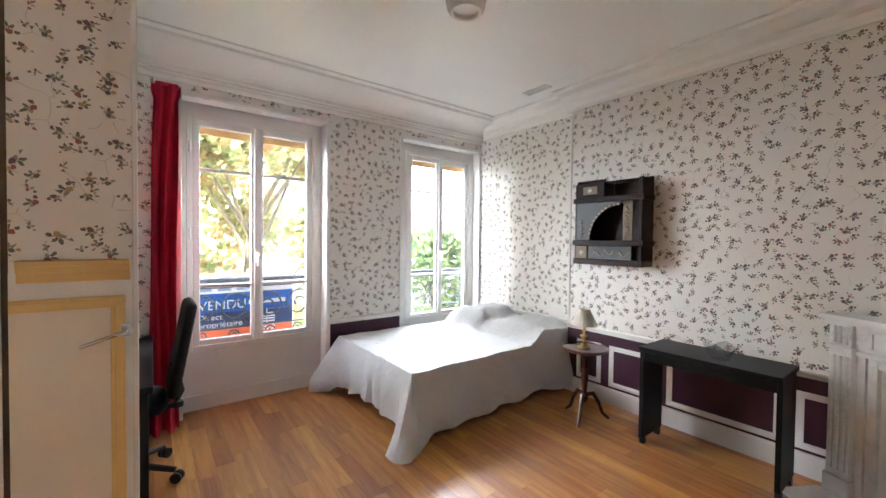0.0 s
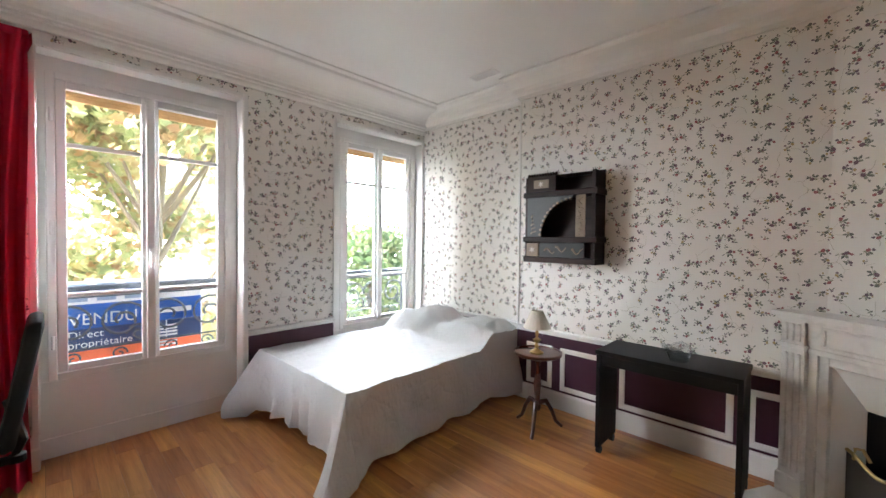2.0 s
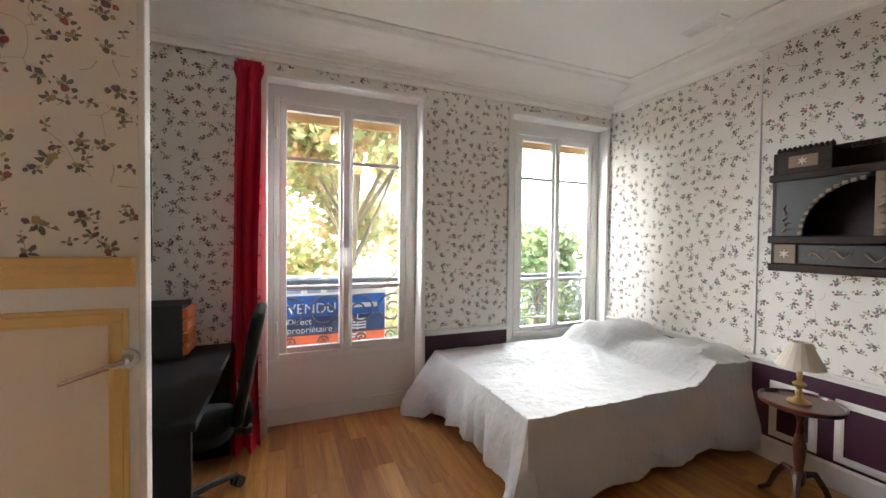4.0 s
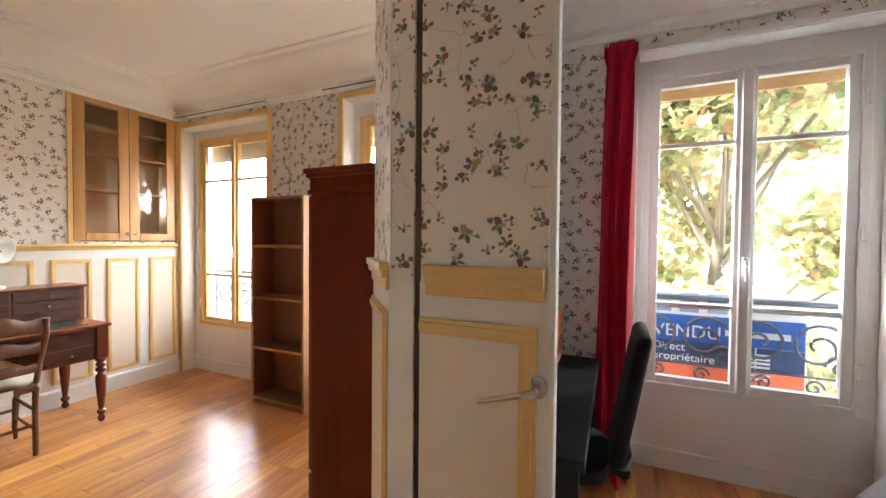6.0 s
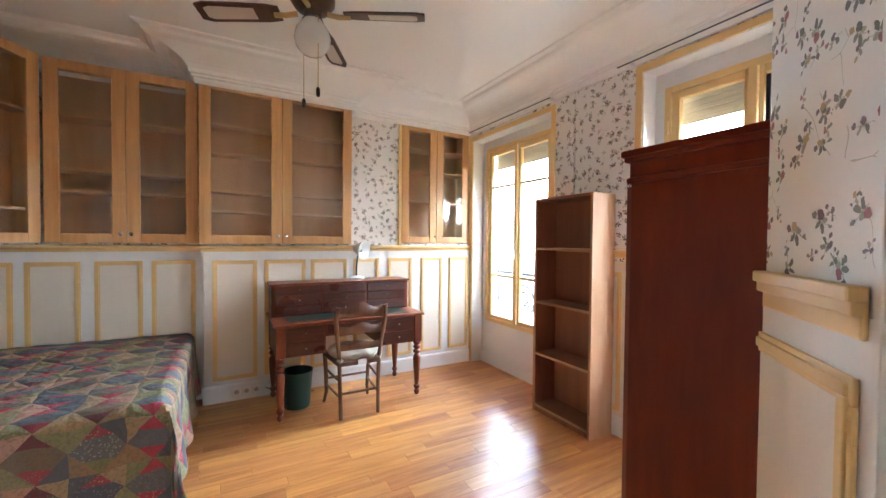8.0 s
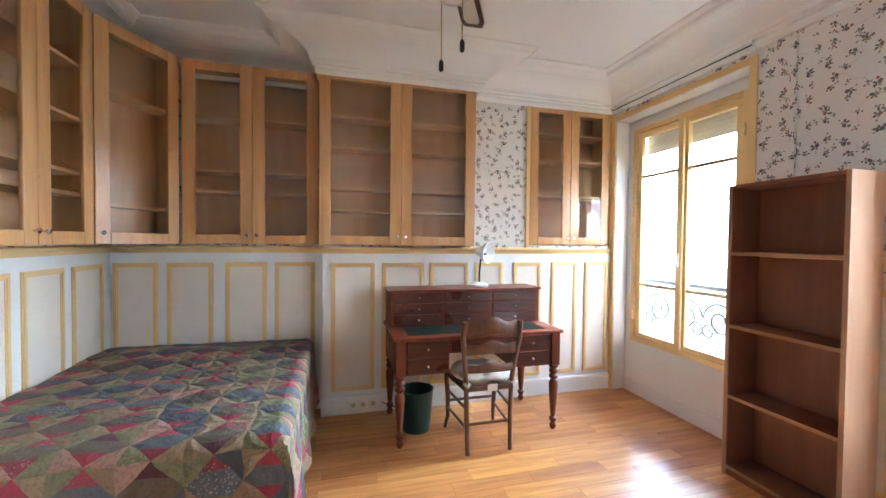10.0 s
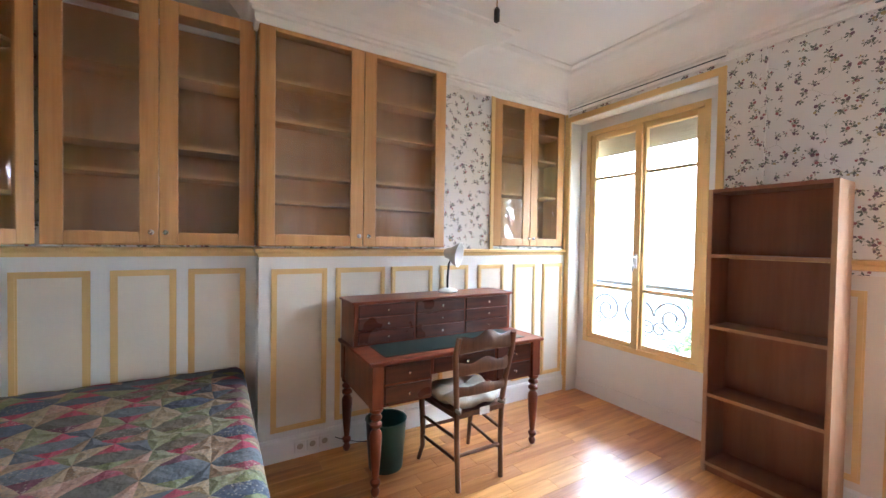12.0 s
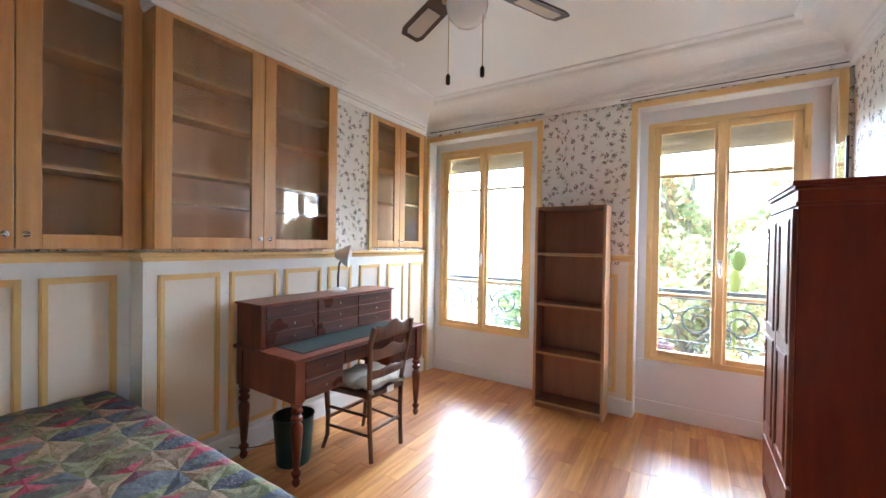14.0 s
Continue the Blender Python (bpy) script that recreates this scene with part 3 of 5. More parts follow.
structure("trim_rail_library", sweep(bmesh.new(), RAIL2, [(-4.23, FACE), (-4.23, 1.0), (-4.40, 1.0), (-4.40, -0.55), (-0.735, -0.55)]), YELLOW, "ochre yellow dado rail under the cabinets")
structure("trim_rail_library_north", sweep(bmesh.new(), RAIL2, [(-2.03, FACE), (-2.90, FACE)]), YELLOW, "ochre yellow dado rail between the windows")


def surround(name, a, b, t, material, w, d, label):
    bm = bmesh.new()
    for s, e, lo, hi in ((a - w, a, 0, t + w), (b, b + w, 0, t + w), (a, b, t, t + w)):
        box(bm, s, FACE - d, lo, e, FACE, hi, bev=0.004)
    return structure(name, bm, material, label)


surround("trim_window_1", 0.20, 1.38, 2.60, WHITE, 0.035, 0.012, "white moulding round the window opening")
surround("trim_window_2", 2.24, 3.375, 2.60, WHITE, 0.035, 0.012, "white moulding round the window opening")
surround("trim_window_3", -4.17, -2.90, 2.61, YELLOW, 0.05, 0.014, "ochre yellow moulding round the window opening")
surround("trim_window_4", -2.03, -0.81, 2.63, YELLOW, 0.05, 0.014, "ochre yellow moulding round the window opening")


def french_window(name, a, b, t, x0, x1, z0, z1, mat, bars, label):
    """A two-leaved window in its recess, over an apron wall; bars are the heights of the glazing bars."""
    apron = structure("apron_" + name, B(a, RECESS, 0, b, 4.0, z0), WHITE, "smooth white apron wall under the window")
    part("baseboard", B(a, RECESS - 0.014, 0, b, RECESS, 0.13, bev=0.003), WHITE, apron)
    lin = bmesh.new()
    sides = [(a, x0), (x1, b)]
    for s, e in sides:
        if e - s > 0.004:
            box(lin, s, RECESS + 0.005, z0, e, 3.98, t)
    box(lin, x0, RECESS + 0.005, z1, x1, 3.98, t)
    for q in ((a, FACE + 0.002, 0, a + 0.005, RECESS, t), (b - 0.005, FACE + 0.002, 0, b, RECESS, t), (a + 0.005, FACE + 0.002, t - 0.005, b - 0.005, RECESS, t)):
        box(lin, *q)
    structure("reveal_" + name, lin, WHITE, "white painted reveal beside the window")
    w = thing(name, 0, RECESS, 0, 0, label, "window")
    w["kind"] = "structure"
    fr = bmesh.new()
    f = 0.045
    for q in ((x0, -0.002, z0, x0 + f, 0.07, z1), (x1 - f, -0.002, z0, x1, 0.07, z1), (x0 + f, -0.002, z1 - f, x1 - f, 0.07, z1), (x0 + f, -0.002, z0, x1 - f, 0.07, z0 + f)):
        box(fr, *q, bev=0.005)
    part("window_frame", fr, mat, w)
    mid = (x0 + x1) / 2
    for s, e, side in ((x0 + f, mid, 0), (mid, x1 - f, 1)):
        st = 0.052
        bm = bmesh.new()
        zb, zt = z0 + f, z1 - f
        for q in ((s, 0.012, zb, s + st, 0.058, zt), (e - st, 0.012, zb, e, 0.058, zt), (s + st, 0.012, zb, e - st, 0.058, zb + 0.045), (s + st, 0.012, zt - st, e - st, 0.058, zt)):
            box(bm, *q, bev=0.006)
        for h in bars:
            box(bm, s + st, 0.018, h - 0.014, e - st, 0.054, h + 0.014, bev=0.005)
        leaf = part("sash", bm, mat, w)
        levels = [zb + 0.045, *bars, zt - st]
        for lo, hi in zip(levels, levels[1:]):
            pane = part("pane", B(s + st - 0.004, 0.034, lo, e - st + 0.004, 0.038, hi), GLASS, leaf)
            pane.visible_shadow = False
        hx = s if side == 0 else e
        for hz in (z0 + 0.25, z0 + 1.0, z1 - 0.28):
            hb = bmesh.new()
            lathe(hb, [(0.008, hz - 0.045), (0.010, hz - 0.04), (0.010, hz + 0.04), (0.008, hz + 0.045)], hx - 0.02 if side == 0 else hx + 0.02, -0.008, 8)
            part("hinge", hb, mat, leaf)
    cover = part("meeting_stile", B(mid - 0.028, -0.012, z0 + f, mid + 0.028, 0.012, z1 - f, bev=0.008), mat, w)
    hb = bmesh.new()
    box(hb, mid - 0.014, -0.026, 1.24, mid + 0.014, -0.012, 1.36, bev=0.006)
    tube(hb, [(mid, -0.02, 1.33), (mid, -0.05, 1.33), (mid, -0.055, 1.30), (mid, -0.055, 1.22)], 0.009)
    part("window_handle", hb, WHITEPLASTIC, cover, "white lever handle")
    return w


french_window("window_1", 0.20, 1.38, 2.60, 0.24, 1.33, 0.50, 2.51, FRAME, (1.05, 2.05), "closed white painted french window over an apron")
french_window("window_2", 2.24, 3.41, 2.60, 2.37, 3.37, 0.50, 2.51, FRAME, (1.05, 2.05), "closed white painted french window beside the bed")
french_window("window_3", -4.17, -2.90, 2.61, -4.10, -3.01, 0.50, 2.52, YELLOW, (1.05, 2.06), "closed ochre yellow french window in the library")
french_window("window_4", -2.03, -0.81, 2.63, -1.96, -0.91, 0.48, 2.52, YELLOW, (1.05, 2.06), "closed ochre yellow french window by the wardrobe")


def shutter(x0, x1, z0, z1, mat, label):
    s = thing("roller_shutter", (x0 + x1) / 2, 4.0, z0, 0, label, "shutter", "roller shutters")
    h = (x1 - x0) / 2
    z = 0.0
    while z < z1 - z0:
        part("slat", B(-h, -0.008, z - 0.001, h, 0.008, z + 0.0385, bev=0.005), mat, s)
        z += 0.038
    return s


shutter(0.26, 1.31, 2.37, 2.58, SHUTTER, "tan roller shutter, rolled almost fully up")
shutter(2.39, 3.35, 2.37, 2.58, SHUTTER, "tan roller shutter, rolled almost fully up")
shutter(-4.08, -3.03, 2.28, 2.58, SHUTTER2, "grey-beige roller shutter, partly lowered")
shutter(-1.94, -0.93, 2.27, 2.58, SHUTTER2, "grey-beige roller shutter, partly lowered")


def scroll(cx, cz, r, turns, flip, n=26):
    pts = []
    for i in range(n):
        a = 2 * math.pi * turns * i / (n - 1)
        rr = r * (1 - 0.8 * i / (n - 1))
        pts.append((cx + flip * rr * math.cos(a), 0, cz + rr * math.sin(a)))
    return pts


def railing(x0, x1):
    """An iron window guard: handrail, bars and a row of scrolls."""
    g = thing("iron_railing", (x0 + x1) / 2, 4.10, 0.5, 0, "dark wrought-iron window guard with scrolls", "railing", "window guards")
    h = (x1 - x0) / 2
    part("handrail", B(-h, -0.025, 0.555, h, 0.025, 0.59, bev=0.008), IRON, g)
    for z in (0.0, 0.12, 0.50):
        part("bar", B(-h, -0.006, z, h, 0.006, z + 0.012), IRON, g)
    for x in (-h, h - 0.014):
        part("post", B(x, -0.007, -0.05, x + 0.014, 0.007, 0.56), IRON, g)
    n = 4
    for i in range(n):
        cx = -h + (i + 0.5) * 2 * h / n
        f = 1 if i % 2 else -1
        part("scroll", tube(bmesh.new(), scroll(cx, 0.31, 0.155, 1.6, f), 0.010, 6), IRON, g)
        part("scroll", tube(bmesh.new(), scroll(cx + f * 0.10, 0.20, 0.075, 1.4, -f), 0.009, 6), IRON, g)
        part("scroll", tube(bmesh.new(), scroll(cx - f * 0.02, 0.06, 0.05, 1.3, f), 0.007, 6), IRON, g)
    return g


for a, b in ((0.20, 1.38), (2.24, 3.41), (-4.17, -2.90), (-2.03, -0.81)):
    railing(a + 0.005, b - 0.005)
    structure("trim_ledge", B(a - 0.05, 4.02, 0.36, b + 0.05, 4.26, 0.45, bev=0.01), STONE, "pale stone ledge under the window guard")

# the sale banner on the first guard
ban = thing("sale_banner", 0.74, 4.128, 0.50, 0, "blue, navy and vermilion sale banner hung on the guard", "banner")
part("cloth", B(-0.44, 0, 0, 0.44, 0.006, 0.62), LETTER, ban)
part("blue_field", B(-0.43, -0.004, 0.27, 0.43, 0.0, 0.45), BLUE, ban)
part("navy_field", B(-0.43, -0.004, 0.11, 0.18, 0.0, 0.27), NAVY, ban)
part("vermilion_field", B(-0.43, -0.004, 0.0, 0.43, 0.0, 0.11), VERMILION, ban)
part("side_field", B(0.19, -0.0045, 0.112, 0.43, 0.0, 0.268), NAVY, ban)
qr = bmesh.new()
for i in range(7):
    box(qr, 0.06, -0.006, 0.06 + 0.026 * i, 0.26, -0.004, 0.075 + 0.026 * i)
part("code_patch", qr, LETTER, ban)
top = bmesh.new()
for i in range(3):
    box(top, -0.40 + 0.16 * i, -0.005, 0.47, -0.29 + 0.16 * i, -0.001, 0.60, bev=0.002)
part("logo_block", top, LOGO, ban)
part("address_bar", B(0.02, -0.006, 0.33, 0.36, -0.004, 0.37), LETTER, ban)


def lettering(text, size, x, y, z, mat, parent):
    cu = bpy.data.curves.new("lettering", "FONT")
    cu.body, cu.size, cu.extrude = text, size, 0.001
    tmp = bpy.data.objects.new("lettering", cu)
    me = bpy.data.meshes.new_from_object(tmp)
    bpy.data.objects.remove(tmp)
    me.materials.clear()
    me.materials.append(mat)
    ob = new("lettering", me)
    ob.parent = parent
    ob.matrix_local = pose(x, y, z, 90, 0, 0)
    return ob


lettering("VENDU", 0.12, -0.40, -0.006, 0.30, LETTER, ban)
lettering("Direct", 0.075, -0.40, -0.006, 0.205, LETTER, ban)
lettering("propriétaire", 0.075, -0.40, -0.006, 0.135, LETTER, ban)

cactus = thing("potted_cactus", -1.31, 4.17, 0.45, 0, "prickly pear cactus in a pot outside the window", "plant")
part("pot", lathe(bmesh.new(), [(0.05, 0.0), (0.07, 0.10), (0.075, 0.12), (0.065, 0.12), (0.06, 0.10)], 0, 0, 16), SHUTTER, cactus, "terracotta pot")
for k, (cx3, cz3, rr3, hh3) in enumerate(((0.0, 0.36, 0.022, 0.26), (0.0, 0.72, 0.045, 0.11), (0.02, 0.90, 0.055, 0.09))):
    padm = lathe(bmesh.new(), [(0.012, -1.0), (0.45, -0.85), (0.85, -0.35), (1.0, 0.15), (0.85, 0.65), (0.4, 0.95), (0.05, 1.0)], 0, 0, 16)
    for v in padm.verts:
        v.co = Vector((cx3 + v.co.x * rr3, v.co.y * 0.018, cz3 + v.co.z * hh3))
    part("cactus_pad", padm, SUMMER, cactus, smooth=True)
pot2 = thing("flower_pot", -1.82, 4.17, 0.45, 0, "small dusky purple flower pot outside the window", "flower pot")
part("pot", lathe(bmesh.new(), [(0.045, 0.0), (0.065, 0.09), (0.075, 0.10), (0.075, 0.12), (0.06, 0.12), (0.055, 0.10)], 0, 0, 16), MAUVE, pot2)
part("soil", lathe(bmesh.new(), [(0.055, 0.095), (0.05, 0.105)], 0, 0, 16), BARK, pot2)

# ---- street ----
structure("ground", B(-120, 4.3, -4.6, 120, 200, -4.4), ASPHALT, "grey asphalt street far below the windows")


def leaf_cloud(rng, blobs, count, size):
    """Many small lobed leaves scattered in and round the blobs (x, y, z, radius)."""
    verts, faces = [], []
    tot = sum(b[3] ** 2 for b in blobs)
    for bx, by, bz, br in blobs:
        for _ in range(int(count * br * br / tot)):
            d = Vector((rng.gauss(0, 1), rng.gauss(0, 1), rng.gauss(0, 0.8))).normalized() * br * rng.random() ** 0.5
            c = Vector((bx, by, bz)) + d
            m = Euler((rng.uniform(-1.2, 1.2), rng.uniform(-1.2, 1.2), rng.uniform(0, 6.3))).to_matrix()
            s = size * rng.uniform(0.6, 1.25)
            k = len(verts)
            for px, py, pz in ((0, -0.5, 0), (0.42, -0.3, 0.06), (0.28, 0.02, 0), (0.52, 0.25, 0.08), (0.14, 0.22, 0), (0, 0.6, 0.05), (-0.14, 0.22, 0), (-0.52, 0.25, 0.08), (-0.28, 0.02, 0), (-0.42, -0.3, 0.06)):
                verts.append(c + m @ Vector((px * s, py * s, pz * s)))
            faces += [(k, k + 1, k + 2, k + 8, k + 9), (k + 2, k + 3, k + 4, k + 6, k + 7, k + 8), (k + 4, k + 5, k + 6)]
    return verts, faces


def tree(x, y, z, height, spread, count, size, mat, seed, label, low=0.35):
    rng = random.Random(seed)
    t = thing("plane_tree", x, y, z, 0, label, "tree", "street trees")
    bm = tube(bmesh.new(), [(0, 0, 0), (0.05, 0, height * 0.3), (-0.08, 0.05, height * 0.6), (0.1, 0, height * 0.9)], 0.17, 10, 0.05)
    part("trunk", bm, BARK, t, smooth=True)
    blobs = []
    for i in range(22):
        a, h = rng.uniform(0, 6.28), rng.uniform(low, 1.0)
        r = spread * rng.uniform(0.25, 0.95) * (1.1 - 0.35 * h)
        end = (r * math.cos(a), r * math.sin(a), height * h)
        lb = tube(bmesh.new(), [(0, 0, height * h * 0.72), (end[0] * 0.45, end[1] * 0.45, height * h * 0.84), end], 0.05, 6, 0.012)
        part("limb", lb, BARK, t)
        blobs.append((*end, spread * rng.uniform(0.2, 0.42)))
    v, f = leaf_cloud(rng, blobs, count, size)
    me = bpy.data.meshes.new("crown")
    me.from_pydata(v, [], f)
    me.materials.append(mat)
    tagged(new("crown", me), kind="stuff").parent = t
    return t


tree(1.6, 8.3, -4.4, 8.6, 2.9, 32000, 0.155, AUTUMN, 3, "tall plane tree in yellow-green autumn leaf", 0.4)
tree(-1.7, 9.8, -4.4, 8.2, 2.4, 11000, 0.15, AUTUMN, 7, "plane tree in thin yellowing autumn leaf", 0.45)
tree(6.3, 8.8, -4.4, 6.0, 1.9, 4500, 0.16, SUMMER, 5, "bushy green street tree", 0.5)
tree(-5.6, 11.0, -4.4, 4.8, 1.7, 2600, 0.16, SUMMER, 9, "low green street tree", 0.5)


def facade(x0, x1, y, storeys, seed):
    rng = random.Random(seed)
    h = 3.1 * storeys
    b = thing("apartment_building", (x0 + x1) / 2, y, -4.4, 0, "pale limestone apartment building across the street", "building", "far buildings")
    w = (x1 - x0) / 2
    part("wall", B(-w, 0, 0, w, 8, h), STONE, b)
    part("roof", prism(bmesh.new(), [(-w, 0.4), (w, 0.4), (w, 7.6), (-w, 7.6)], h, h + 2.2), ZINC, b)
    n = int(2 * w / 2.2)
    for s in range(storeys):
        part("string_course", B(-w, -0.12, 3.1 * s + 2.95, w, 0.0, 3.1 * s + 3.1), STONE, b)
        for i in range(n):
            cx = -w + (i + 0.5) * 2 * w / n
            win = part("window", B(cx - 0.55, -0.05, 3.1 * s + 0.6, cx + 0.55, 0.0, 3.1 * s + 2.6), FRAME, b)
            for k in (-1, 1):
                part("pane", B(cx + k * 0.26 - 0.2, -0.06, 3.1 * s + 0.7, cx + k * 0.26 + 0.2, -0.05, 3.1 * s + 2.5), DARKPANE, win)


facade(5.2, 12.5, 24, 6, 1)

# ---- bedroom ----


def white_bed():
    """A low double bed under a spread that hangs in folds and trails at one corner."""
    b = thing("double_bed", 2.45, 3.0, 0, 0, "low double bed under a rumpled white cotton bedspread", "bed")
    X0, Y0, X1, Y1, H = -0.95, -0.66, 0.94, 0.69, 0.50
    part("bed_base", B(X0 + 0.08, Y0 + 0.08, 0.12, X1 - 0.04, Y1 - 0.03, 0.30, bev=0.02), WALNUT, b)
    for x in (X0 + 0.15, X1 - 0.15):
        for y in (Y0 + 0.15, Y1 - 0.15):
            part("leg", lathe(bmesh.new(), [(0.03, 0), (0.035, 0.05), (0.035, 0.12)], x, y, 12), WALNUT, b)
    part("mattress", B(X0 + 0.03, Y0 + 0.03, 0.30, X1 - 0.03, Y1 - 0.02, 0.48, bev=0.04), LINEN, b)
    rim = []
    N = 34
    for i in range(N):
        rim.append((X1 - (X1 - X0) * i / N, Y0, 0, -1))
    for i in range(9):
        a = math.pi / 2 * i / 8
        rim.append((X0, Y0, -math.sin(a), -math.cos(a)))
    for i in range(1, N):
        rim.append((X0, Y0 + (Y1 - Y0) * i / (N - 1), -1, 0))
    M = len(rim)

    def top_z(x, y):
        z = H + 0.008 * noise.noise((x * 3, y * 7, 1)) + 0.018 * (0.5 - abs(noise.noise((x * 4, y * 9 + x * 3, 4)))) ** 2 + 0.010 * (0.5 - abs(noise.noise((x * 9 + y * 5, y * 6, 8)))) ** 2 + 0.004 * noise.noise((x * 25, y * 25, 4))
        hx = min(1.0, max(0.0, (x - 0.40) / 0.25))
        bx = min(1.0, max(0.0, (x - 0.34) / 0.20))
        bx = bx * bx * (3 - 2 * bx)
        hump = bx * (0.11 + 0.09 * math.exp(-((y - 0.34) / 0.24) ** 4) + 0.06 * math.exp(-((y + 0.34) / 0.23) ** 4) + 0.02 * noise.noise((x * 6, y * 5, 9))) + 0.035 * math.exp(-((x - 0.15 - 0.25 * math.sin(y * 3)) / 0.06) ** 2) * (0.5 + 0.5 * math.sin(y * 5 + 1))
        return z + hump + 0.015 * hx * noise.noise((x * 9, y * 9, 2))

    bm = bmesh.new()
    nu, nv = 88, 72
    V = [[bm.verts.new((X0 + (X1 - X0) * i / nu, Y0 + (Y1 - Y0) * j / nv, top_z(X0 + (X1 - X0) * i / nu, Y0 + (Y1 - Y0) * j / nv))) for j in range(nv + 1)] for i in range(nu + 1)]
    for i in range(nu):
        for j in range(nv):
            bm.faces.new((V[i][j], V[i + 1][j], V[i + 1][j + 1], V[i][j + 1]))
    K = 14
    skirt = []
    for s, (x, y, nx, ny) in enumerate(rim):
        corner = math.exp(-((s - (N + 4)) / 5.5) ** 2)
        endc = math.exp(-((M - 1 - s) / 5.0) ** 2)
        head = math.exp(-(s / 4.0) ** 2)
        col = []
        for k in range(K + 1):
            h = k / K
            fold = math.sin(s * (0.35 if s < N else 0.8) + 1.4 * math.sin(s * 0.21)) * 0.026 * h + 0.045 * h * noise.noise((s * 0.30 + h * 1.2, h * 1.6, 7)) + (0.012 if s < N else 0.034) * noise.noise((s * 0.8, h * (3 if s < N else 0.8), 2)) * min(1.0, h * 1.6)
            push = (0.05 + 0.07 * corner + 0.24 * endc + 0.05 * head) * (1 - (1 - h) ** 1.6) + 0.16 * corner * h * h + fold
            hem = 0.055 - 0.05 * corner - 0.04 * endc + 0.03 * noise.noise((s * 0.16, 3, 3)) + (0.05 if s > N + 9 and s < M - 6 else 0.0)
            z0 = top_z(x, y)
            z = z0 + (max(0.006, hem) - z0) * h - 0.01 * math.sin(math.pi * h)
            col.append(bm.verts.new((x + nx * push, y + ny * push, z)))
        skirt.append(col)
    for a, c in zip(skirt, skirt[1:]):
        for k in range(K):
            bm.faces.new((a[k], a[k + 1], c[k + 1], c[k]))
    bmesh.ops.remove_doubles(bm, verts=bm.verts, dist=0.004)
    bmesh.ops.recalc_face_normals(bm, faces=bm.faces)
    part("bedspread", bm, LINEN, b, "rumpled white cotton bedspread", smooth=True)


white_bed()

cur = thing("curtain", 0.10, 3.60, 0.0, 0, "long crimson curtain gathered beside the window", "curtain")


def curtain_point(u, v):
    w = 0.055 + 0.055 * (1 - v) ** 0.8 + (0.02 if v > 0.97 else 0)
    y = -0.02 + (0.028 + 0.03 * (1 - v)) * math.sin(u * 6.28 * 2.5 + 1.6 * math.sin(v * 3)) - 0.06 * (1 - v) ** 2
    return (-w + 2 * w * u - 0.04 * (1 - v) + 0.015 * math.sin(v * 5 + u * 3), y, 0.012 + 2.60 * v)


part("cloth", grid_mesh(70, 44, curtain_point), RED, cur, smooth=True)
part("heading_band", B(-0.068, -0.03, 2.585, 0.078, 0.03, 2.625, bev=0.012), RED, cur)

dk = thing("desk", -0.31, 2.95, 0, 0, "plain black desk against the partition", "desk")
part("desktop", B(-0.32, -0.60, 0.70, 0.32, 0.62, 0.735, bev=0.006), BLACK, dk)
part("end_panel", B(-0.31, -0.58, 0, 0.30, -0.55, 0.70, bev=0.004), BLACK, dk)
part("end_panel", B(-0.31, 0.57, 0, 0.30, 0.60, 0.70, bev=0.004), BLACK, dk)
part("modesty_panel", B(-0.31, -0.55, 0.35, -0.29, 0.57, 0.70), BLACK, dk)

dr = thing("drawer_unit", -0.33, 3.38, 0.735, 0, "small black desktop unit with orange drawers", "drawer unit")
part("case", B(-0.14, -0.12, 0, 0.11, 0.14, 0.31, bev=0.008), BLACKPLASTIC, dr)
for i in range(4):
    part("drawer", B(0.105, -0.11, 0.02 + 0.07 * i, 0.135, 0.13, 0.075 + 0.07 * i, bev=0.006), ORANGE, dr, "orange drawer front")

sh = thing("wall_shelf", -0.645, 2.80, 1.30, 0, "black wall-mounted shelf box with two shelves", "shelf")
cs = bmesh.new()
for q in ((0, -0.25, 0, 0.015, 0.28, 0.56), (0.015, -0.25, 0, 0.335, 0.28, 0.018), (0.015, -0.25, 0.542, 0.335, 0.28, 0.56), (0.015, -0.25, 0.018, 0.335, -0.232, 0.542), (0.015, 0.262, 0.018, 0.335, 0.28, 0.542)):
    box(cs, *q)
part("case", cs, BLACK, sh)
for z in (0.19, 0.36):
    part("shelf_board", B(0.015, -0.232, z, 0.32, 0.262, z + 0.015), BLACK, sh)


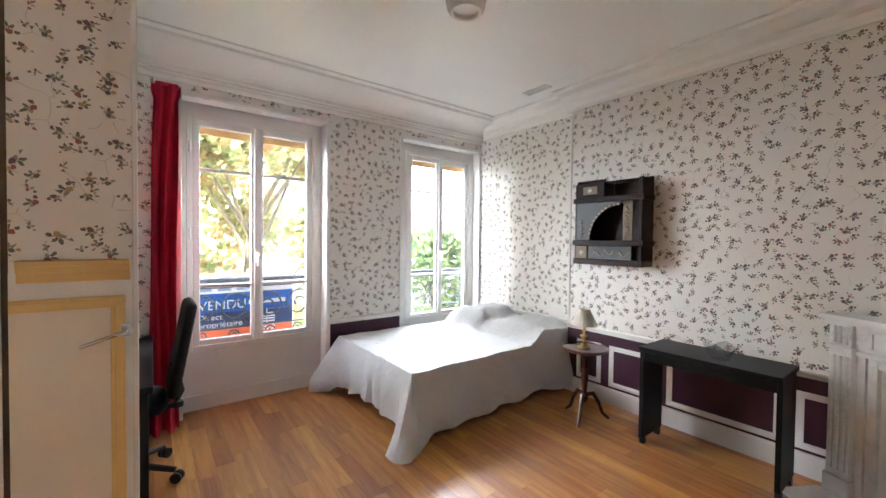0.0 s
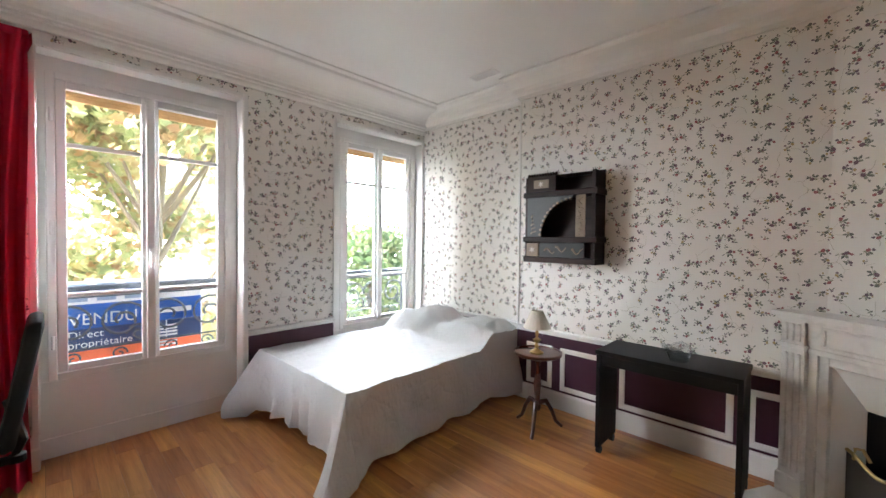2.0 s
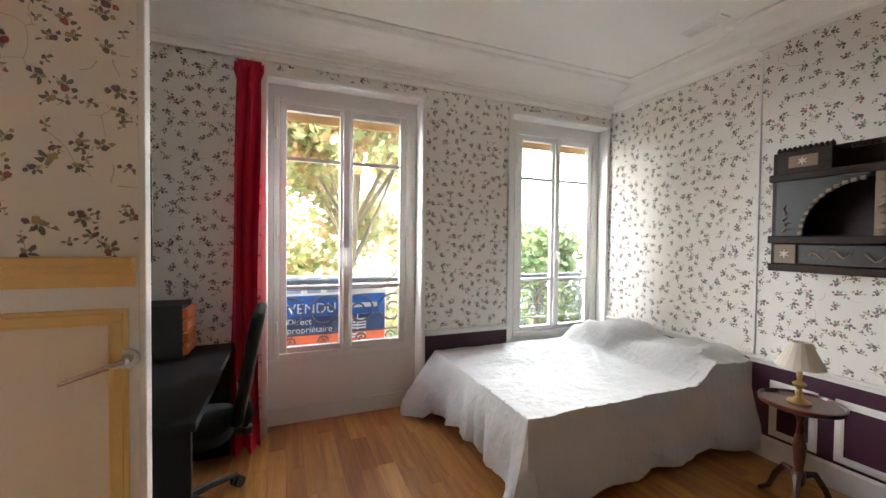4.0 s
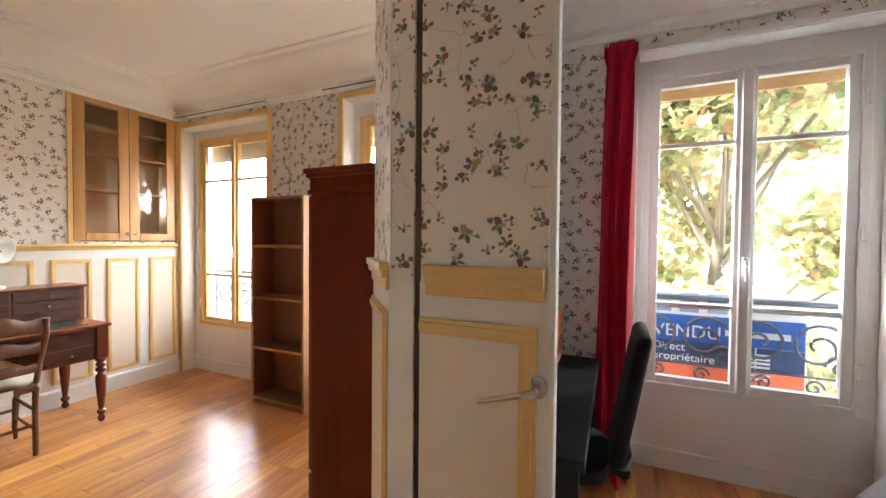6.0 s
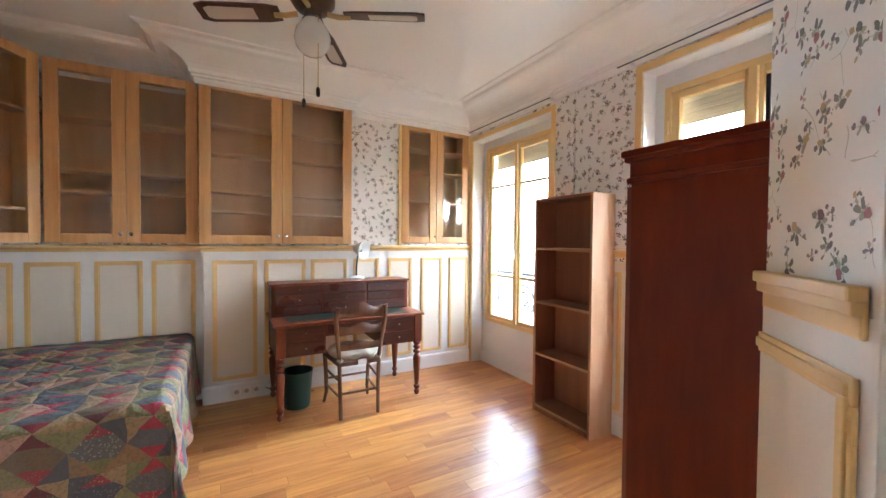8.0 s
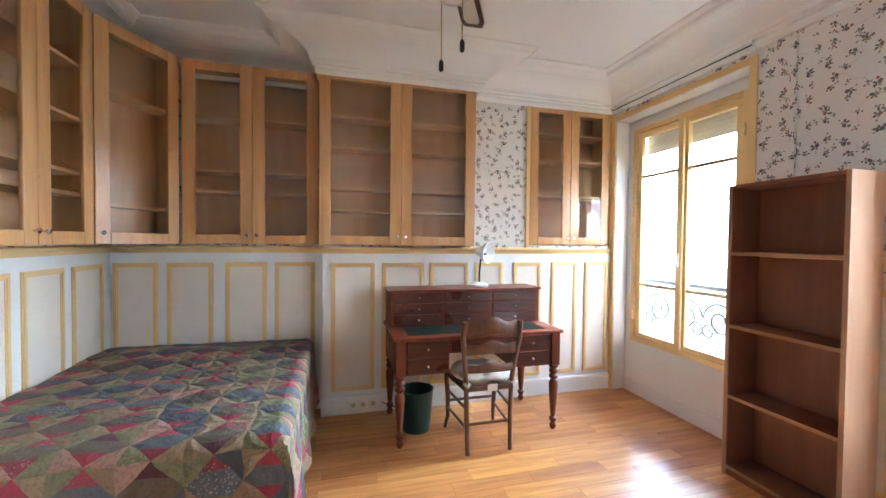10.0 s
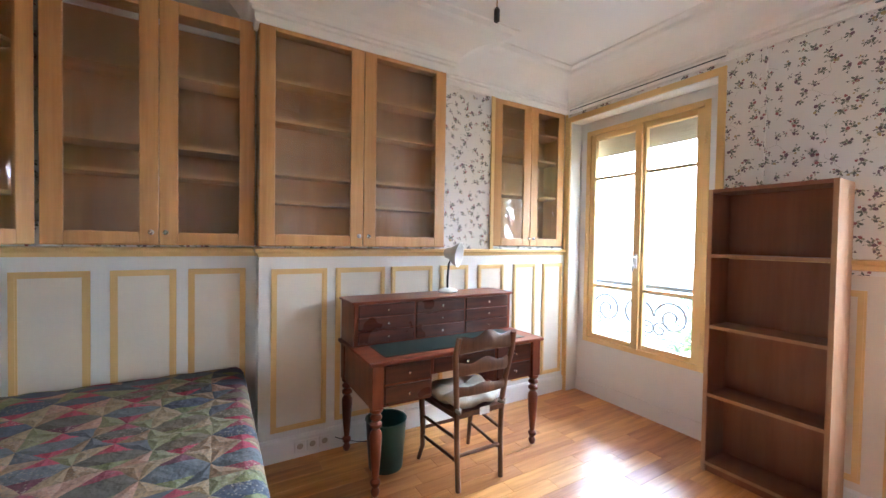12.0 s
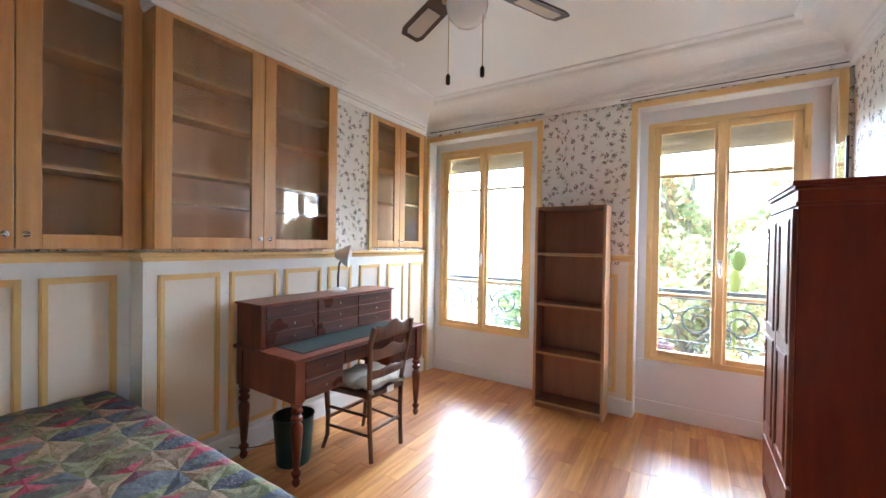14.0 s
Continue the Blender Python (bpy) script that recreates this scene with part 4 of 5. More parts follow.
def office_chair(x, y, rz):
    c = thing("office_chair", x, y, 0, rz, "black swivel office chair on a five-star base", "chair")
    for i in range(5):
        a = math.radians(72 * i + 8)
        d = Vector((math.cos(a), math.sin(a)))
        leg = part("base_arm", tube(bmesh.new(), [(0, 0, 0.12), (d.x * 0.15, d.y * 0.15, 0.105), (d.x * 0.30, d.y * 0.30, 0.075)], 0.024, 8, 0.016), BLACKPLASTIC, c)
        w = bmesh.new()
        for k in (-1, 1):
            n = Vector((-d.y, d.x)) * 0.016 * k
            tube(w, [(d.x * 0.31 + n.x * 0.5, d.y * 0.31 + n.y * 0.5, 0.032), (d.x * 0.31 + n.x * 1.6, d.y * 0.31 + n.y * 1.6, 0.032)], 0.031, 14)
        part("castor", w, BLACKPLASTIC, leg)
    part("gas_column", lathe(bmesh.new(), [(0.04, 0.09), (0.04, 0.15), (0.025, 0.16), (0.025, 0.42), (0.06, 0.43)], 0, 0, 14), BLACKPLASTIC, c)

    def pad(u, v):
        a = 2 * math.pi * u
        r = 0.235 * (abs(math.cos(a)) ** 4 + abs(math.sin(a)) ** 4) ** -0.25
        prof = [(0.0, 0.43), (0.8, 0.43), (0.98, 0.45), (1.0, 0.475), (0.95, 0.50), (0.6, 0.51), (0.0, 0.505)]
        k = v * (len(prof) - 1)
        i = min(int(k), len(prof) - 2)
        q = k - i
        rr = prof[i][0] * (1 - q) + prof[i + 1][0] * q
        return (r * rr * math.cos(a), r * rr * math.sin(a), prof[i][1] * (1 - q) + prof[i + 1][1] * q)
    part("seat", grid_mesh(33, 13, pad), BLACKCLOTH, c, smooth=True)
    part("back_arm", tube(bmesh.new(), [(-0.05, 0, 0.42), (-0.27, 0, 0.42), (-0.30, 0, 0.50), (-0.26, 0, 0.70)], 0.022), BLACKPLASTIC, c)
    bk = bmesh.new()
    box(bk, -0.03, -0.21, 0.0, 0.03, 0.21, 0.56, bev=0.028)
    for v in bk.verts:
        k = v.co.z / 0.56
        v.co.y *= 0.86 + 0.25 * math.sin(math.pi * k)
        v.co.x += -0.235 - 0.10 * k - 0.03 * math.cos(v.co.y * 6)
        v.co.z += 0.51
    part("backrest", bk, BLACKCLOTH, c, smooth=True)
    part("back_knob", lathe(bmesh.new(), [(0.012, 0.40), (0.030, 0.405), (0.030, 0.44), (0.012, 0.445)], -0.285, 0, 14), BLACKPLASTIC, c)


office_chair(-0.15, 2.93, 180)

ct = thing("console_table", 3.0, 0.96, 0, 0, "narrow black console table on small castors", "table")
part("tabletop", B(-0.19, -0.40, 0.69, 0.20, 0.40, 0.72, bev=0.004), BLACK, ct)
for s in (-1, 1):
    leg = part("end_panel", B(-0.17, s * 0.385 - 0.014, 0.05, 0.14, s * 0.385 + 0.014, 0.69, bev=0.004), BLACK, ct)
    for x in (-0.13, 0.10):
        part("castor", tube(bmesh.new(), [(x, s * 0.385 - 0.014, 0.025), (x, s * 0.385 + 0.014, 0.025)], 0.025, 14), BLACKPLASTIC, leg)
part("apron", B(-0.16, -0.37, 0.62, -0.14, 0.37, 0.69), BLACK, ct)

ash = thing("glass_dish", 2.95, 0.90, 0.72, 0, "heavy cut-glass dish on the console table", "dish")
gd = bmesh.new()
lathe(gd, [(0.050, 0.0), (0.058, 0.012), (0.074, 0.05), (0.092, 0.085), (0.097, 0.088), (0.086, 0.082), (0.055, 0.024), (0.005, 0.018)], 0, 0, 24)
for v in gd.verts:
    if v.co.z > 0.04:
        v.co.z += 0.014 * math.cos(4 * math.atan2(v.co.y, v.co.x))
part("bowl", gd, CLEAR, ash)

tb = thing("tripod_table", 2.86, 1.82, 0, 0, "small round mahogany tripod table", "table")
ring = [(0.02, 0.575), (0.165, 0.578), (0.178, 0.585), (0.18, 0.605), (0.170, 0.607), (0.166, 0.594), (0.02, 0.592)]
part("tabletop", lathe(bmesh.new(), ring, 0, 0, 32), DARKMAHOG, tb, smooth=True)
stem = [(0.02, 0.15), (0.03, 0.17), (0.03, 0.22), (0.018, 0.24), (0.025, 0.30), (0.030, 0.36), (0.018, 0.43), (0.014, 0.50), (0.026, 0.53), (0.035, 0.575)]
part("column", lathe(bmesh.new(), stem, 0, 0, 16), DARKMAHOG, tb, smooth=True)
for i in range(3):
    a = math.radians(120 * i + 200)
    d = (math.cos(a), math.sin(a))
    part("leg", tube(bmesh.new(), [(d[0] * r, d[1] * r, z) for r, z in ((0.015, 0.21), (0.07, 0.22), (0.115, 0.15), (0.15, 0.06), (0.20, 0.015))], 0.019, 8, 0.012), DARKMAHOG, tb, smooth=True)

lp = thing("table_lamp", 2.84, 1.82, 0.595, 0, "brass candlestick lamp with a cream pleated shade", "lamp")
part("stem", lathe(bmesh.new(), [(0.05, 0), (0.052, 0.01), (0.025, 0.025), (0.012, 0.04), (0.018, 0.06), (0.009, 0.075), (0.03, 0.10), (0.03, 0.105), (0.009, 0.12), (0.014, 0.15), (0.008, 0.18), (0.008, 0.24)], 0, 0, 16), BRASS, lp, smooth=True)
sd = bmesh.new()
prev = None
for k in range(41):
    a = 2 * math.pi * k / 40
    rip = 1 + (0.012 if k % 2 else -0.012)
    cur3 = [sd.verts.new((r * rip * math.cos(a), r * rip * math.sin(a), z)) for r, z in ((0.104, 0.195), (0.098, 0.208), (0.042, 0.325), (0.038, 0.325), (0.100, 0.198))]
    if prev:
        for i in range(4):
            sd.faces.new((prev[i], cur3[i], cur3[i + 1], prev[i + 1]))
    prev = cur3
part("shade", sd, SHADE, lp, "cream pleated shade")

ws = thing("carved_wall_shelf", 3.32, 1.81, 1.27, 0, "dark carved wooden wall shelf with niches and painted panels", "shelf")
part("backboard", B(-0.02, -0.30, 0, 0.0, 0.31, 0.75), EBONY, ws)
for z, e in ((0.0, 0.0), (0.17, 0.012), (0.545, 0.012)):
    part("shelf_board", B(-0.20 - e, -0.31 - e, z, -0.02, 0.32, z + 0.045, bev=0.006), EBONY, ws)
part("side_panel", B(-0.19, -0.30, 0.045, -0.02, -0.27, 0.73, bev=0.004), EBONY, ws)
part("side_panel", B(-0.19, 0.29, 0.045, -0.02, 0.31, 0.72, bev=0.004), EBONY, ws)
part("cupboard", B(-0.19, 0.03, 0.59, -0.02, 0.29, 0.72, bev=0.004), EBONY, ws)
part("carved_panel", B(-0.196, 0.09, 0.62, -0.19, 0.23, 0.69, bev=0.003), CARVED, ws)
for i in range(24):
    part("crest_scallop", lathe(bmesh.new(), [(0.002, 0.715), (0.013, 0.72), (0.012, 0.735), (0.006, 0.745), (0.001, 0.748)], -0.185 if i < 11 else -0.03, 0.28 - 0.025 * i, 8), EBONY, ws)
arch = bmesh.new()
A = [(0.29, 0.215), (0.29, 0.545), (-0.12, 0.545), (-0.12, 0.53)] + [(-0.12 + 0.28 * math.sin(a), 0.215 + 0.30 * math.cos(a)) for a in [math.radians(9 * i) for i in range(1, 11)]]
fr0, fr1 = [arch.verts.new((-0.19, y, z)) for y, z in A], [arch.verts.new((-0.175, y, z)) for y, z in A]
arch.faces.new(fr0), arch.faces.new(fr1[::-1])
for i in range(len(A)):
    arch.faces.new((fr0[i], fr1[i], fr1[(i + 1) % len(A)], fr0[(i + 1) % len(A)]))
bmesh.ops.recalc_face_normals(arch, faces=arch.faces)
part("arched_panel", arch, PAINTED, ws, "painted blue-grey arched panel")
for i in range(12):
    a = math.radians(7.5 * i + 4)
    y, z = -0.12 + 0.285 * math.sin(a), 0.215 + 0.305 * math.cos(a)
    part("bead", B(-0.198, y - 0.012, z - 0.010, -0.186, y + 0.012, z + 0.010, bev=0.004), CARVED, ws)
post = bmesh.new()
box(post, -0.196, -0.225, 0.215, -0.185, -0.145, 0.545, bev=0.004)
for i in range(9):
    z = 0.245 + 0.034 * i
    tube(post, [(-0.199, -0.185 - 0.024 * math.sin(i * 1.3), z - 0.016), (-0.203, -0.185 + 0.020 * math.cos(i * 1.1), z), (-0.199, -0.185 - 0.022 * math.sin(i * 1.3 + 1), z + 0.018)], 0.009, 6, 0.006)
part("carved_post", post, CARVED, ws, "carved relief post")
part("painted_panel", B(-0.192, -0.22, 0.05, -0.18, 0.17, 0.165, bev=0.003), PAINTED, ws, "painted dark blue-grey panel")
part("carved_panel", B(-0.198, 0.18, 0.05, -0.18, 0.29, 0.165, bev=0.004), CARVED, ws)
for k, (y0, z0) in enumerate(((0.12, 0.10), (0.02, 0.115), (-0.12, 0.10))):
    part("relief", tube(bmesh.new(), [(-0.194, y0 - 0.018 * i, z0 + 0.022 * math.sin(i * 1.2 + k)) for i in range(6)], 0.010, 6, 0.003), CARVED, ws)
for y0, z0, r0 in ((0.16, 0.655, 0.022), (0.235, 0.107, 0.026)):
    ro = bmesh.new()
    for i in range(6):
        a = math.radians(60 * i + 30)
        tube(ro, [(-0.199, y0, z0), (-0.203, y0 + 0.6 * r0 * math.cos(a), z0 + 0.6 * r0 * math.sin(a)), (-0.199, y0 + r0 * math.cos(a), z0 + r0 * math.sin(a))], 0.006, 6, 0.003)
    part("rosette", ro, SHADE, ws, "pale carved rosette")
for i in range(5):
    part("relief", tube(bmesh.new(), [(-0.193, 0.25 - 0.012 * (i % 2), 0.24 + 0.035 * i), (-0.195, 0.235, 0.255 + 0.035 * i), (-0.193, 0.20 + 0.01 * i, 0.262 + 0.03 * i)], 0.008, 6, 0.003), CARVED, ws)

# fireplace across the corner; its own x runs along the front, y into the wall
fp = thing("marble_fireplace", 3.20, 0.486, 0, -120, "white veined marble fireplace with fluted pilasters", "fireplace")
part("mantel_shelf", prism(bmesh.new(), [(0.0, 0.0), (1.36, 0.0), (1.36, 0.215), (0.135, 0.215), (0.0, 0.135)], 1.035, 1.062), MARBLE, fp)
part("shelf_moulding", prism(bmesh.new(), [(0.02, 0.018), (1.34, 0.018), (1.34, 0.21), (0.135, 0.21), (0.025, 0.13)], 1.015, 1.035), MARBLE, fp)
for x in (0.035, 1.21):
    pil = part("pilaster", B(x, 0.04, 0.12, x + 0.115, 0.145, 0.86, bev=0.004), MARBLE, fp)
    for i in range(3):
        part("flute", B(x + 0.016 + 0.033 * i, 0.026, 0.16, x + 0.036 + 0.033 * i, 0.042, 0.83, bev=0.005), MARBLE, pil)
    part("plinth", B(x - 0.008, 0.028, 0, x + 0.123, 0.145, 0.12, bev=0.004), MARBLE, fp)
    cap = part("capital", B(x, 0.036, 0.885, x + 0.115, 0.14, 1.015, bev=0.003), MARBLE, fp)
    for i in range(3):
        part("flute", B(x + 0.016 + 0.033 * i, 0.022, 0.90, x + 0.036 + 0.033 * i, 0.038, 1.0, bev=0.005), MARBLE, cap)
    part("capital_moulding", B(x - 0.012, 0.022, 0.86, x + 0.127, 0.143, 0.885, bev=0.005), MARBLE, fp)
fz = B(0.15, 0.06, 0.845, 1.21, 0.20, 1.015)
for q in ((0.163, 0.045, 0.845, 1.197, 0.06, 0.875), (0.215, 0.05, 0.985, 1.145, 0.06, 1.0), (0.215, 0.05, 0.885, 1.145, 0.06, 0.90), (0.215, 0.05, 0.90, 0.235, 0.06, 0.985), (1.125, 0.05, 0.90, 1.145, 0.06, 0.985)):
    box(fz, *q, bev=0.004)
part("frieze", fz, MARBLE, fp)
for x0, x1 in ((0.15, 0.19), (1.17, 1.21)):
    part("return", B(x0, 0.075, 0, x1, 0.20, 0.845), MARBLE, fp)
for x0, x1 in ((0.19, 0.235), (1.125, 1.17)):
    part("inner_jamb", B(x0, 0.09, 0, x1, 0.20, 0.845, bev=0.004), MARBLE, fp)
part("inner_lintel", B(0.235, 0.09, 0.79, 1.125, 0.20, 0.845, bev=0.004), MARBLE, fp)
cheek = bmesh.new()
for s in (0, 1):
    xa, xb = (0.235, 0.34) if s == 0 else (1.125, 1.02)
    q = [cheek.verts.new(p) for p in ((xa, 0.12, 0), (xb, 0.205, 0), (xb, 0.205, 0.58), (xa, 0.12, 0.79))]
    cheek.faces.new(q)
q = [cheek.verts.new(p) for p in ((0.235, 0.12, 0.79), (1.125, 0.12, 0.79), (1.02, 0.205, 0.58), (0.34, 0.205, 0.58))]
cheek.faces.new(q)
part("splayed_surround", cheek, WHITE, fp, "white painted splayed surround")
# flat near-black sheet in place of the opening's dark depth
part("hearth_back", B(0.34, 0.206, 0.0, 1.02, 0.214, 0.58), HEARTHBLACK, fp, "near-black sheet closing the hearth opening")
part("hearth_slab", B(0.0, -0.25, 0.002, 1.36, 0.03, 0.010), MARBLE, fp)

fg = thing("fire_guard", 3.20 - 0.29 + 0.04, 0.486 - 0.52 - 0.02, 0.012, -120, "brass fire guard with a scalloped top rail", "fire guard")


def guard_pt(u, v):
    x = -0.28 + 0.60 * u
    return (x, 0.05 * (2 * u - 1) ** 2, 0.004 + v * (0.33 + 0.035 * math.cos(u * 12.6)))


part("mesh_panel", grid_mesh(30, 3, guard_pt), GAUZE, fg, "dark woven mesh")
part("top_rail", tube(bmesh.new(), [guard_pt(i / 30, 1) for i in range(31)], 0.009, 6), BRASS, fg)
part("handle", tube(bmesh.new(), [(-0.24, 0.03, 0.34), (-0.23, 0.02, 0.40), (-0.20, 0.02, 0.41), (-0.17, 0.02, 0.36)], 0.008, 6), BRASS, fg)

cl = thing("ceiling_light", 1.22, 1.45, 2.95, 0, "opal glass ceiling light in a white plaster rose", "lamp")
part("ceiling_rose", lathe(bmesh.new(), [(0.20, 0.0), (0.19, -0.02), (0.12, -0.03), (0.05, -0.045), (0.03, -0.06)], 0, 0, 28), PLASTER, cl, smooth=True)
part("stem", lathe(bmesh.new(), [(0.012, -0.05), (0.012, -0.20), (0.05, -0.21), (0.05, -0.235)], 0, 0, 14), WHITEPLASTIC, cl)
part("globe", lathe(bmesh.new(), [(0.05, -0.23), (0.085, -0.26), (0.10, -0.31), (0.092, -0.36), (0.075, -0.385), (0.06, -0.385), (0.055, -0.37)], 0, 0, 24), OPAL, cl, "opal glass bowl", smooth=True)

vt = thing("ceiling_vent", 3.02, 2.50, 2.95, 0, "small white ceiling vent", "vent")
part("frame", B(-0.05, -0.14, -0.012, 0.05, 0.14, 0.0, bev=0.003), WHITEPLASTIC, vt)
for i in range(4):
    part("slat", B(-0.035 + 0.02 * i, -0.12, -0.018, -0.027 + 0.02 * i, 0.12, -0.012), WHITE, vt)


# folding door, two leaves, opened into the bedroom
def folding_leaf(name, x0, y0, x1, y1, mirror):
    d = Vector((x1 - x0, y1 - y0))
    L = d.length
    leaf = thing(name, x0, y0, 0, math.degrees(math.atan2(d.y, d.x)), "papered folding door leaf with ochre mouldings, standing open", "door", "folding door leaves")
    leaf["kind"] = "structure"
    part("leaf_board", B(0, 0, 0.012, L, 0.035, 2.60, bev=0.003), PAPER, leaf, "papered board")
    part("lower_board", B(0, -0.003, 0.012, L, 0.0, 1.335), CREAMWHITE, leaf)
    part("edge_strip", B(L - 0.012, -0.005, 0.012, L + 0.006, 0.04, 2.60, bev=0.003), WHITE, leaf)
    prof = bmesh.new()
    for z, h, dd in ((1.30, 0.075, 0.010), (1.335, 0.030, 0.022), (1.357, 0.030, 0.030)):
        box(prof, 0.02, -0.003 - dd, z, L - 0.018, -0.003, z + h * 0.8, bev=0.004)
    part("rail_moulding", prof, YELLOW, leaf)
    part("panel", B(0.003, -0.007, 0.21, L - 0.07, -0.003, 1.22), CREAM, leaf)
    edge = bmesh.new()
    for w, dd in ((0.045, 0.009), (0.022, 0.014)):
        o = (0.045 - w) / 2
        for q in ((0.002, 1.24 - o - w, L - 0.034 - o, 1.24 - o), (0.002, 0.19 + o, L - 0.034 - o, 0.19 + o + w), (L - 0.034 - o - w, 0.19 + o + w, L - 0.034 - o, 1.24 - o - w)):
            box(edge, q[0], -0.003 - dd, q[1], q[2], -0.003, q[3], bev=0.003)
    part("panel_moulding", edge, YELLOW, leaf)
    return leaf


folding_leaf("door_1", -0.735, 2.265, -0.49, 1.985, False)
lf = folding_leaf("door_2", -0.395, 1.98, -0.045, 1.98, True)
rose = bmesh.new()
tube(rose, [(0.315, -0.003, 1.10), (0.315, -0.016, 1.10)], 0.027, 20)
tube(rose, [(0.315, -0.012, 1.10), (0.315, -0.055, 1.10), (0.30, -0.062, 1.098), (0.25, -0.062, 1.082), (0.185, -0.058, 1.060)], 0.0105, 10, 0.006)
part("door_handle", rose, CHROME, lf, "brushed nickel lever handle", smooth=True)
jp = structure("trim_hinge_post", B(-0.485, 1.975, 0.012, -0.412, 2.01, 2.60, bev=0.004), PAPER, "narrow papered hinge post of the folding door")
part("brush_seal", B(-0.412, 1.981, 0.012, -0.395, 2.0, 2.60), BRISTLE, jp, "brown brush seal")
part("post_board", B(-0.486, 1.970, 0.012, -0.411, 1.975, 1.335), CREAMWHITE, jp)

# ---- library ----


def book_cabinet(x, y, rz, w, d, h, doors, shelves, group="book cabinets", label="beech wall cabinet with glazed doors and empty shelves", z0=1.40):
    c = thing("book_cabinet", x, y, z0, rz, label, "cabinet", group)
    t = 0.02
    for nm, q in (("side_panel", (0, 0.022, 0, t, d, h)), ("side_panel", (w - t, 0.022, 0, w, d, h)), ("bottom_board", (t, 0.022, 0, w - t, d, t)),
                  ("top_board", (t, 0.022, h - t, w - t, d, h)), ("back_panel", (t, d - 0.008, t, w - t, d, h - t))):
        part(nm, B(*q), CABBACK if nm == "back_panel" else MAPLE, c)
    for z in shelves:
        part("shelf_board", B(t, 0.04, z - z0 - 0.010, w - t, d - 0.008, z - z0 + 0.010, bev=0.002), LIGHTMAPLE, c)
    for i in range(doors):
        a, b = i * w / doors + 0.002, (i + 1) * w / doors - 0.002
        s = 0.085
        fr = bmesh.new()
        for q in ((a, 0, 0.003, a + s, 0.022, h - 0.003), (b - s, 0, 0.003, b, 0.022, h - 0.003), (a + s, 0, 0.003, b - s, 0.022, s * 0.85), (a + s, 0, h - s * 0.85, b - s, 0.022, h - 0.003)):
            box(fr, *q, bev=0.004)
        door = part("door", fr, MAPLE, c)
        part("pane", B(a + s - 0.006, 0.010, s * 0.85 - 0.006, b - s + 0.006, 0.014, h - s * 0.85 + 0.006), CABGLASS, door).visible_shadow = False
        kx = b - 0.03 if (i == 0 and doors == 2) else a + 0.03
        kn = lathe(bmesh.new(), [(0.006, 0), (0.006, 0.012), (0.014, 0.018), (0.014, 0.024), (0.006, 0.030)], 0, 0, 12)
        bmesh.ops.transform(kn, matrix=pose(kx, 0, 0.07, 90, 0, 0), verts=kn.verts)
        part("knob", kn, CHROME, door, "brushed metal knob")
    return c


book_cabinet(-4.04, 0.97, 90, 1.26, 0.19, 1.34, 2, (1.67, 1.84, 2.16, 2.40))
book_cabinet(-4.15, 0.015, 90, 0.945, 0.25, 1.34, 2, (1.79, 1.95, 2.35))
book_cabinet(-3.645, -0.25, 152, 0.555, 0.19, 1.34, 1, (1.64, 2.33))
book_cabinet(-2.78, -0.25, 180, 0.86, 0.30, 1.34, 2, (1.68, 1.80, 2.10, 2.40))
book_cabinet(-1.90, -0.25, 180, 0.875, 0.30, 1.34, 2, (1.68, 1.80, 2.10, 2.40))
book_cabinet(-4.225, 2.83, 90, 0.86, 0.26, 1.31, 2, (1.88, 2.22, 2.47), z0=1.41)
surround_n = bmesh.new()
for q in ((-4.23, 2.79, 1.385, -4.212, 2.825, 2.745), (-4.23, 3.695, 1.385, -4.212, 3.72, 2.745), (-4.23, 2.825, 2.72, -4.212, 3.695, 2.745)):
    box(surround_n, *q, bev=0.003)
structure("trim_niche", surround_n, YELLOW, "ochre moulding round the niche cabinet")

# writing desk; its own x runs along the front, y into the wall
wd = thing("writing_desk", -3.56, 1.50, 0, 90, "mahogany writing desk with a drawer hutch and green leather top", "desk")
part("desktop", B(-0.02, -0.015, 0.748, 1.28, 0.625, 0.77, bev=0.005), MAHOG, wd)
part("leather_inlay", B(0.10, 0.06, 0.770, 1.16, 0.335, 0.7735), LEATHER, wd, "green leather writing surface")
leg_prof = [(0.014, 0.0), (0.022, 0.012), (0.026, 0.03), (0.016, 0.05), (0.028, 0.07), (0.030, 0.085), (0.016, 0.10), (0.020, 0.12), (0.030, 0.24), (0.035, 0.33), (0.034, 0.36), (0.019, 0.385), (0.034, 0.40), (0.034, 0.415), (0.019, 0.43), (0.034, 0.445), (0.034, 0.455), (0.022, 0.47), (0.036, 0.485), (0.036, 0.50)]
for x in (0.035, 1.225):
    for y in (0.03, 0.58):
        part("leg", lathe(bmesh.new(), leg_prof, x, y, 16), MAHOG, wd, smooth=True)
        part("leg_block", B(x - 0.035, y - 0.03, 0.50, x + 0.035, y + 0.035, 0.748, bev=0.003), MAHOG, wd)
for x in (0.0, 1.235):
    part("side_panel", B(x + 0.005, 0.065, 0.50, x + 0.025, 0.545, 0.748), MAHOG, wd)
part("back_panel", B(0.07, 0.59, 0.50, 1.19, 0.61, 0.748), MAHOG, wd)
part("carcass", B(0.07, 0.02, 0.64, 1.19, 0.58, 0.748), MAHOG, wd)
for a, b in ((0.07, 0.385), (0.875, 1.19)):
    part("pedestal", B(a, 0.02, 0.50, b, 0.58, 0.64), MAHOG, wd)


